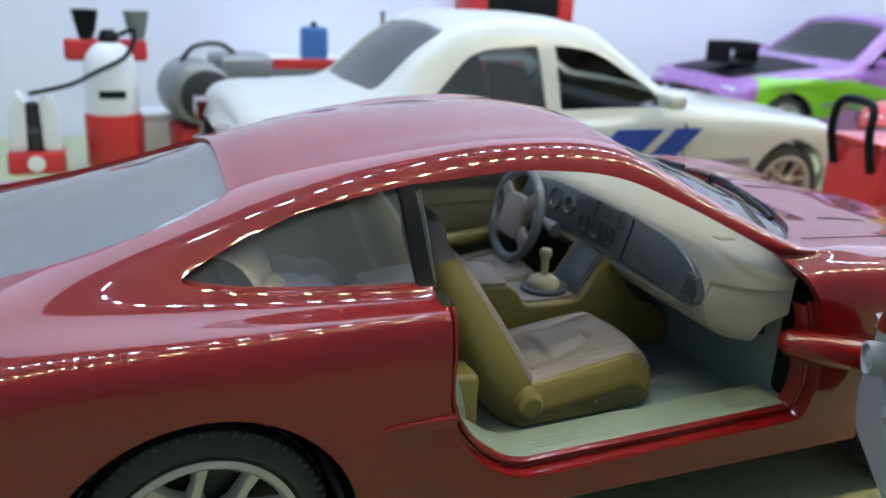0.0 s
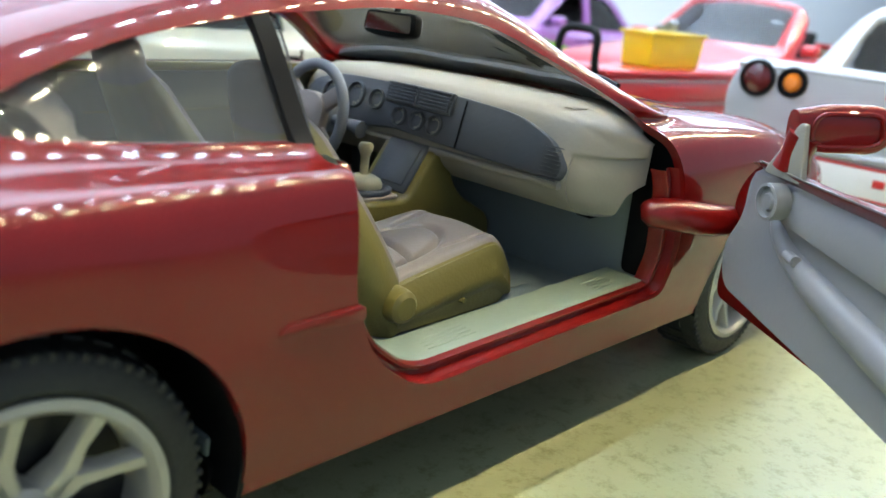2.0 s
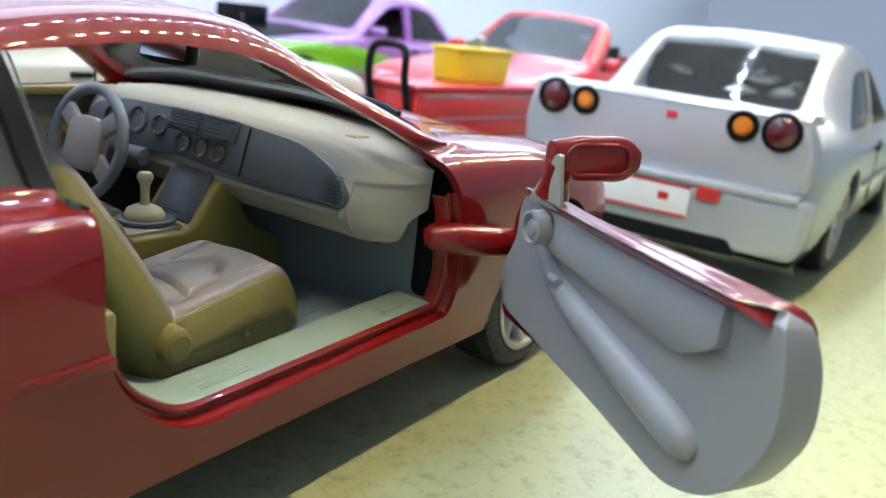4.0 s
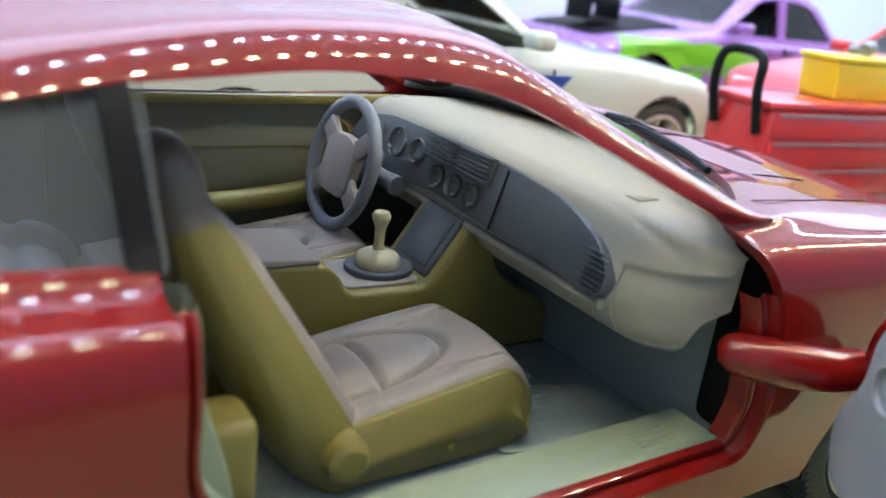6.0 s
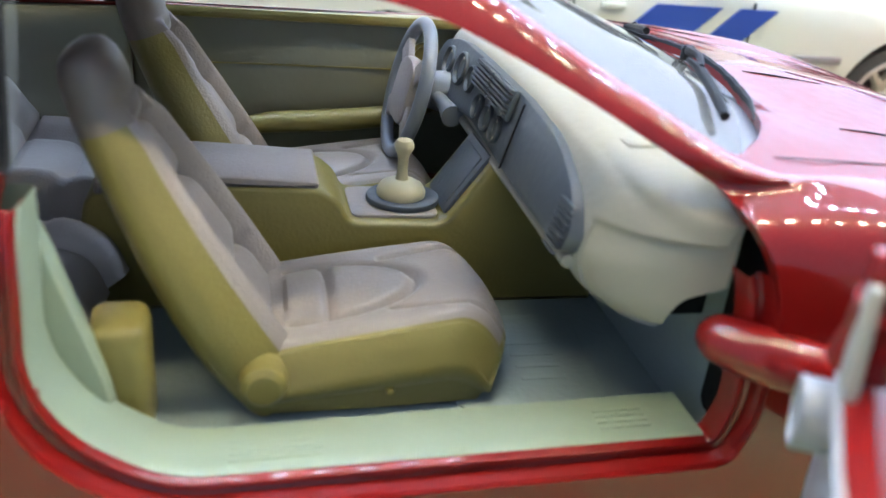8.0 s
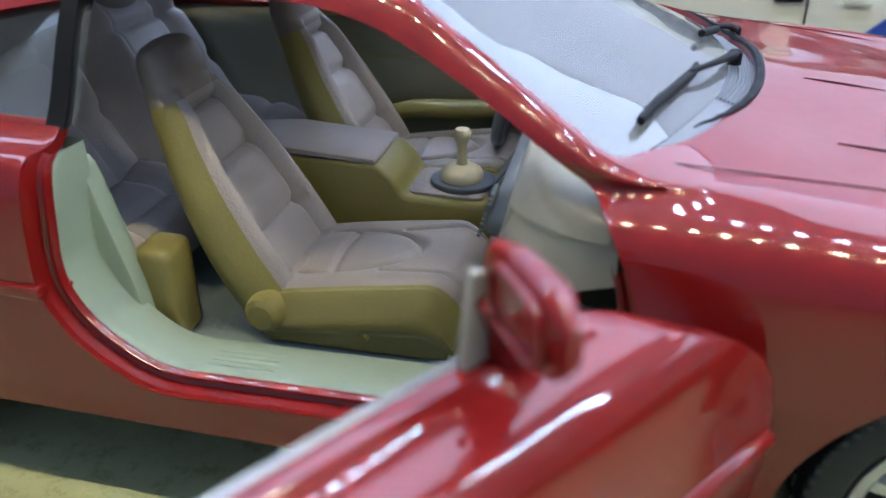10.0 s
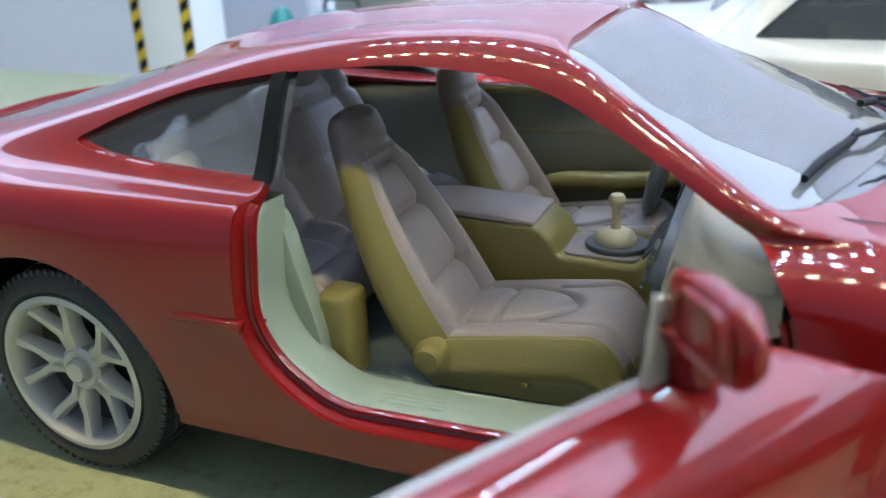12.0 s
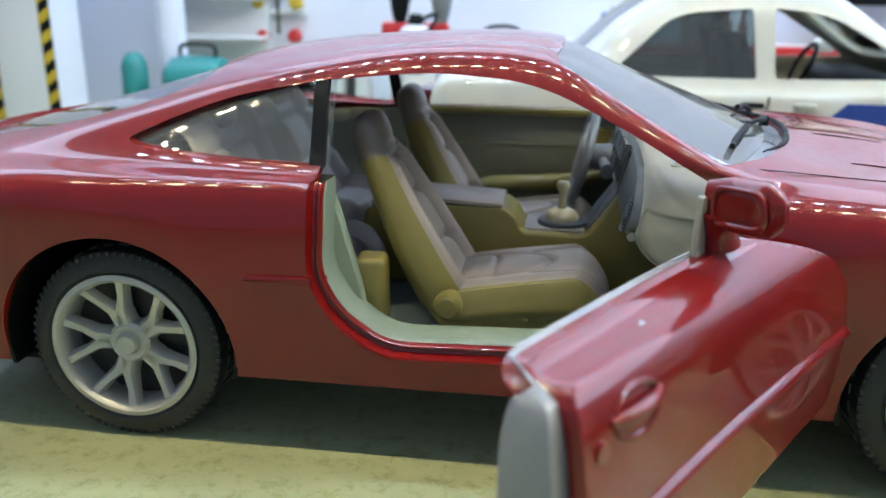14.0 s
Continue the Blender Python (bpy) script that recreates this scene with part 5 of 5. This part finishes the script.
part("front_wing", moved(carved(skin(-0.008, thick=0.012, table=SALOON, x0=-1.10, x1=3.36, cols=84, n=7), [moved(lathe([(0.36, -1.2), (0.36, 1.2)], 40, "y", cap=True), pose(2.75, 0, 0.31))], [prism(rounded([(2.0, 0.42), (2.25, 0.80), (3.1, 0.80), (3.2, 0.40)], 4, 0.1), "y", 0.5, 1.2)]), Matrix.Identity(4)), LIME, lime, "lime green front wing")
part("bonnet_cover", moved(carved(skin(-0.008, thick=0.012, table=SALOON, x0=-1.10, x1=3.36, cols=84, n=7), [], [prism(rounded([(2.15, -0.6), (2.15, 0.6), (3.2, 0.52), (3.2, -0.52)], 4, 0.08), "z", 0.7, 1.2)]), Matrix.Identity(4)), BLACK, lime, "black bonnet")
frame_box = thing("wire_crate", 6.1, 4.75, 0.88, 8, "dark open crate standing on the black bonnet", "crate")
part("crate_floor", box(-0.22, 0.22, -0.16, 0.16, 0.0, 0.02, 0.004), BLACK, frame_box)
for sx in (-1, 1):
    part("crate_side", box(sx * 0.21 - 0.012, sx * 0.21 + 0.012, -0.16, 0.16, 0.02, 0.22, 0.005), BLACK, frame_box)
    part("crate_side", box(-0.2, 0.2, sx * 0.15 - 0.01, sx * 0.15 + 0.01, 0.15, 0.22, 0.005), BLACK, frame_box)

# red tool chest with a black handle, and the yellow box on it
chest = thing("tool_chest", 4.85, 1.18, 0, -5, "red metal tool chest with a black push handle", "tool chest")
part("body", box(-0.72, 0.72, -0.22, 0.22, 0.10, 0.76, 0.02, 3), SCARLET, chest)
part("top_lip", box(-0.75, 0.75, -0.24, 0.24, 0.76, 0.80, 0.012), SCARLET, chest)
for k in range(4):
    part("drawer", box(-0.68, 0.68, -0.236, -0.20, 0.14 + 0.155 * k, 0.28 + 0.155 * k, 0.008), SCARLET, chest)
    part("drawer_pull", box(-0.66, 0.66, -0.25, -0.23, 0.262 + 0.155 * k, 0.274 + 0.155 * k, 0.003), GREY, chest)
for sx in (-0.6, 0.6):
    for sy in (-0.15, 0.15):
        part("caster", moved(lathe([(0.0, -0.02), (0.05, -0.02), (0.05, 0.02), (0.0, 0.02)], 16, "y"), pose(sx, sy, 0.05)), BLACK, chest)
        part("caster_fork", box(sx - 0.02, sx + 0.02, sy - 0.03, sy + 0.03, 0.06, 0.11, 0.004), GREY, chest)
part("handle", tube([(-0.74, -0.17, 0.62), (-0.80, -0.17, 0.84), (-0.79, -0.15, 1.0), (-0.77, 0.0, 1.03), (-0.79, 0.12, 1.0), (-0.80, 0.14, 0.84), (-0.74, 0.14, 0.62)], 0.026, 10, 40), BLACK, chest, "black bent push handle")
yellow = thing("plastic_box", 5.02, 1.20, 0.80, -5, "yellow plastic parts box standing on the red chest", "box")
part("tub", prism(rounded([(-0.28, 0.0, 0.02), (-0.31, 0.23, 0.02), (0.31, 0.23, 0.02), (0.28, 0.0, 0.02)], 4), "y", -0.13, 0.13, bevel=0.015), YELLOW, yellow)
part("rim", box(-0.325, 0.325, -0.145, 0.145, 0.215, 0.24, 0.008), YELLOW, yellow)
spray = thing("spray_gun", 5.10, 1.20, 1.04, 20, "small grey spray gun lying on the yellow box", "tool")
part("barrel", tube([(-0.14, 0, 0.045), (0.02, 0, 0.05), (0.13, 0, 0.045)], [0.03, 0.045, 0.02], 12, 8), GREY, spray)
part("grip", tube([(0.05, 0.0, 0.04), (0.08, 0.06, 0.03), (0.1, 0.12, 0.025)], 0.024, 10, 6), GREY, spray)


# ---- along the back wall ----
def sprayer(x, y, turn, s, label):
    ob = thing("pump_sprayer", x, y, 0, turn, label, "sprayer", "sprayers by the wall")
    part("base", lathe([(0.0, 0.0), (0.21 * s, 0.0), (0.225 * s, 0.02 * s), (0.225 * s, 0.40 * s), (0.215 * s, 0.44 * s), (0.0, 0.44 * s)], 40), REDPLASTIC, ob, "red plastic base")
    part("tank", lathe([(0.0, 0.44 * s), (0.205 * s, 0.44 * s), (0.21 * s, 0.50 * s), (0.205 * s, 0.78 * s), (0.18 * s, 0.90 * s), (0.12 * s, 0.98 * s), (0.06 * s, 1.01 * s), (0.0, 1.02 * s)], 40), WHITEPLASTIC, ob, "white plastic tank")
    part("cap", lathe([(0.07 * s, 1.0 * s), (0.08 * s, 1.04 * s), (0.05 * s, 1.10 * s), (0.0, 1.10 * s)], 20), BLACK, ob)
    part("label_bar", box(-0.1 * s, 0.1 * s, -0.212 * s, -0.19 * s, 0.58 * s, 0.64 * s, 0.004), BLACK, ob, "dark unreadable marking")
    part("hose", tube([(0.05 * s, 0.0, 1.05 * s), (0.2 * s, -0.05, 1.10 * s), (0.12 * s, -0.24 * s, 0.92 * s), (-0.1 * s, -0.26 * s, 0.80 * s), (-0.3 * s, -0.26 * s, 0.70 * s), (-0.6 * s, -0.2 * s, 0.62 * s)], 0.018 * s, 8, 40), BLACK, ob, "black hose")
    return ob


tall = sprayer(-0.06, 4.72, 0, 0.98, "white pump sprayer with red base, red bar and black hose")
part("shoulder_bar", box(-0.33, 0.29, 0.04, 0.14, 0.83, 1.0, 0.03, 3), REDPLASTIC, tall, "red plastic shoulder bar")
for dx, mat in ((-0.16, BLACK), (0.22, GREY)):
    part("pump_cup", lathe([(0.05, 1.0), (0.07, 1.06), (0.09, 1.16), (0.10, 1.22), (0.0, 1.22)], 20, m=pose(dx, 0.09, 0)), mat, tall)
small = thing("grease_pump", -0.64, 4.65, 0, 0, "small white and red hand pump on a red tray", "pump")
part("tray", box(-0.2, 0.2, -0.18, 0.18, 0.0, 0.16, 0.02), REDPLASTIC, small, "red tray")
for s in (-1, 1):
    part("side_shell", prism(rounded([(s * 0.06, 0.16), (s * 0.19, 0.16), (s * 0.17, 0.50), (s * 0.10, 0.62), (s * 0.05, 0.55)], 4, 0.03), "y", -0.12, 0.12, bevel=0.02), WHITEPLASTIC, small)
part("motor", lathe([(0.0, 0.16), (0.09, 0.16), (0.1, 0.30), (0.06, 0.34), (0.05, 0.52), (0.0, 0.54)], 24), DARKMETAL, small)
part("emblem", moved(lathe([(0.0, -0.01), (0.06, -0.01), (0.065, 0.01)], 20, "y"), pose(0, -0.18, 0.08)), WHITEPLASTIC, small)
drum = thing("compressor", 0.58, 4.75, 0, 10, "grey metal compressor with a red stand", "compressor")
part("tank", moved(lathe([(0.0, -0.30), (0.14, -0.29), (0.24, -0.24), (0.26, -0.18), (0.26, 0.18), (0.24, 0.24), (0.0, 0.30)], 36, "y"), pose(0, 0, 0.60)), GREY, drum)
part("motor", box(0.16, 0.62, -0.2, 0.2, 0.68, 0.90, 0.05, 3), GREY, drum)
part("stand", box(-0.18, 0.24, -0.2, 0.2, 0.0, 0.32, 0.03), REDPLASTIC, drum)
part("guard", moved(lathe([(0.2, -0.33), (0.21, -0.36), (0.19, -0.37), (0.03, -0.36), (0.0, -0.36)], 28, "y"), pose(0, 0, 0.60)), DARKMETAL, drum)
part("pipe", tube([(-0.1, 0, 0.84), (0.0, -0.05, 0.96), (0.2, -0.05, 0.98), (0.35, 0, 0.90)], 0.02, 8, 20), DARKMETAL, drum)
bin_box = thing("storage_box", 0.30, 5.1, 0, 0, "pale grey plastic storage box", "box")
part("tub", box(-0.25, 0.25, -0.2, 0.2, 0, 0.34, 0.03), WHITEPLASTIC, bin_box)
part("lid", box(-0.27, 0.27, -0.22, 0.22, 0.34, 0.38, 0.015), WHITEPLASTIC, bin_box)
bench_top = thing("workbench", 2.1, 5.45, 0, 0, "white workbench with a red edge against the wall", "bench")
part("worktop", box(-1.0, 2.6, -0.35, 0.5, 0.74, 0.80, 0.012), WHITEPLASTIC, bench_top)
part("edge", box(-1.0, 2.6, -0.375, -0.345, 0.74, 0.83, 0.008), REDPLASTIC, bench_top, "red bench edge")
for sx in (-0.95, 0.2, 1.4, 2.5):
    part("leg", box(sx - 0.04, sx + 0.04, -0.3, 0.45, 0, 0.74, 0.01), GREY, bench_top)
blue_can = thing("canister", 1.72, 5.3, 0.80, 0, "blue canister standing on the bench", "canister")
part("can", box(-0.12, 0.12, -0.08, 0.08, 0, 0.30, 0.03, 3), material("blue_plastic", (0.05, 0.16, 0.42), 0.4, vary=0.1), blue_can)
part("cap", lathe([(0.03, 0.29), (0.03, 0.34), (0.0, 0.34)], 14), BLACK, blue_can)
for k, (dx, hgt) in enumerate(((0.5, 0.42), (0.62, 0.36), (0.72, 0.38), (0.86, 0.34), (1.0, 0.32))):
    bottle = thing("bottle", 1.9 + dx, 5.35, 0.80, 0, "small brown bottle standing on the bench", "bottle", "bottles on the bench")
    part("glass_body", lathe([(0.0, 0.0), (0.045, 0.0), (0.05, 0.02), (0.05, hgt * 0.6), (0.02, hgt * 0.78), (0.02, hgt), (0.0, hgt)], 18), material("brown_glass", (0.16, 0.05, 0.03), 0.2, coat=0.6), bottle)
    part("stopper", lathe([(0.024, hgt), (0.024, hgt + 0.03), (0.0, hgt + 0.03)], 12), BLACK, bottle)
cabinet = thing("wall_cabinet", 4.0, 5.75, 1.18, 0, "black and red cabinet fixed to the wall", "cabinet")
part("case", box(-0.42, 0.42, -0.2, 0.25, 0, 0.30, 0.02), BLACK, cabinet)
for s in (-1, 1):
    part("end_cap", box(s * 0.50 - 0.09, s * 0.50 + 0.09, -0.21, 0.25, 0.0, 0.30, 0.02), REDPLASTIC, cabinet)

# striped column, grey shutter and the corner with the teal tank
HAZARD = material("hazard_yellow", (0.72, 0.50, 0.03), 0.5, vary=0.12, scale=6)
column_post = thing("column", -3.07, 3.65, 0, 0, "white square column with yellow and black hazard edges", "column")
part("shaft", box(-0.25, 0.25, -0.25, 0.25, 0, 7.0, 0.01), WHITEWALL, column_post)
for sx in (-1, 1):
    for k in range(44):
        z = 0.04 + 0.16 * k
        out = [(sx * 0.25 - 0.045, z), (sx * 0.25 + 0.045, z + 0.06), (sx * 0.25 + 0.045, z + 0.14), (sx * 0.25 - 0.045, z + 0.08)]
        part("stripe", prism(out, "y", -0.262, -0.252), HAZARD, column_post)
    part("edge_strip", box(sx * 0.25 - 0.045, sx * 0.25 + 0.045, -0.256, -0.24, 0.0, 7.0, 0.002), BLACK, column_post, "black hazard strip")
pipe_post = thing("pipe", -2.62, 5.2, 0, 0, "white upright pipe by the wall", "pipe")
part("tube", lathe([(0.0, 0), (0.14, 0), (0.14, 7.0), (0.0, 7.0)], 24), WHITEWALL, pipe_post)
shutter = part("wall_west", box(-14.0, -3.6, 4.6, 4.8, -0.4, 9, 0), material("grey_shutter_paint", (0.74, 0.75, 0.85), 0.5, vary=0.04, scale=1), None)
tagged(shutter, "plain grey painted partition wall", "wall", kind="structure")
teal = thing("tank", -2.25, 4.95, 0, 0, "teal gas tank with a handle", "tank")
part("body", moved(lathe([(0.0, -0.34), (0.14, -0.33), (0.22, -0.26), (0.24, -0.15), (0.24, 0.15), (0.22, 0.26), (0.0, 0.34)], 32, "x"), pose(0, 0, 0.40)), TEAL, teal)
part("handle", tube([(-0.18, 0, 0.62), (-0.15, 0, 0.74), (0.15, 0, 0.74), (0.18, 0, 0.62)], 0.02, 8, 20), DARKMETAL, teal)
for s in (-0.2, 0.2):
    part("foot", box(s - 0.04, s + 0.04, -0.18, 0.18, 0, 0.2, 0.01), DARKMETAL, teal)
teal_can = thing("tank", -2.95, 5.0, 0, 0, "slim teal gas cylinder standing by the wall", "tank")
part("body", lathe([(0.0, 0), (0.12, 0), (0.13, 0.04), (0.13, 0.52), (0.09, 0.62), (0.04, 0.66), (0.0, 0.66)], 24), TEAL, teal_can)
rack = thing("tool_rack", -1.75, 5.93, 0.70, 0, "yellow and red tool rack fixed to the wall", "rack")
part("rail", box(-0.3, 0.3, -0.03, 0.07, 0.30, 0.36, 0.01), WHITEPLASTIC, rack)
for dx, dz, mat in ((-0.2, 0.42, HAZARD), (0.2, 0.42, HAZARD), (0.0, 0.55, HAZARD), (-0.17, 0.08, REDPLASTIC), (0.17, 0.08, REDPLASTIC)):
    part("tool_head", moved(lathe([(0.0, -0.09), (0.06, -0.08), (0.08, 0.0), (0.06, 0.06), (0.0, 0.07)], 16, "y"), pose(dx, -0.0, dz)), mat, rack)
part("stem", tube([(0, -0.02, 0.1), (0, -0.02, 0.55)], 0.02, 8), DARKMETAL, rack)
shelf_unit = thing("shelf_unit", -2.3, 5.75, 0, 0, "pale wall cupboard with grey shelves", "shelf")
part("back", box(-0.55, 0.45, 0.12, 0.24, 0.0, 2.6, 0.01), WHITEPLASTIC, shelf_unit)
for z in (0.75, 1.15, 1.6, 2.1):
    part("shelf", box(-0.55, 0.45, -0.2, 0.12, z, z + 0.035, 0.005), WHITEPLASTIC, shelf_unit)
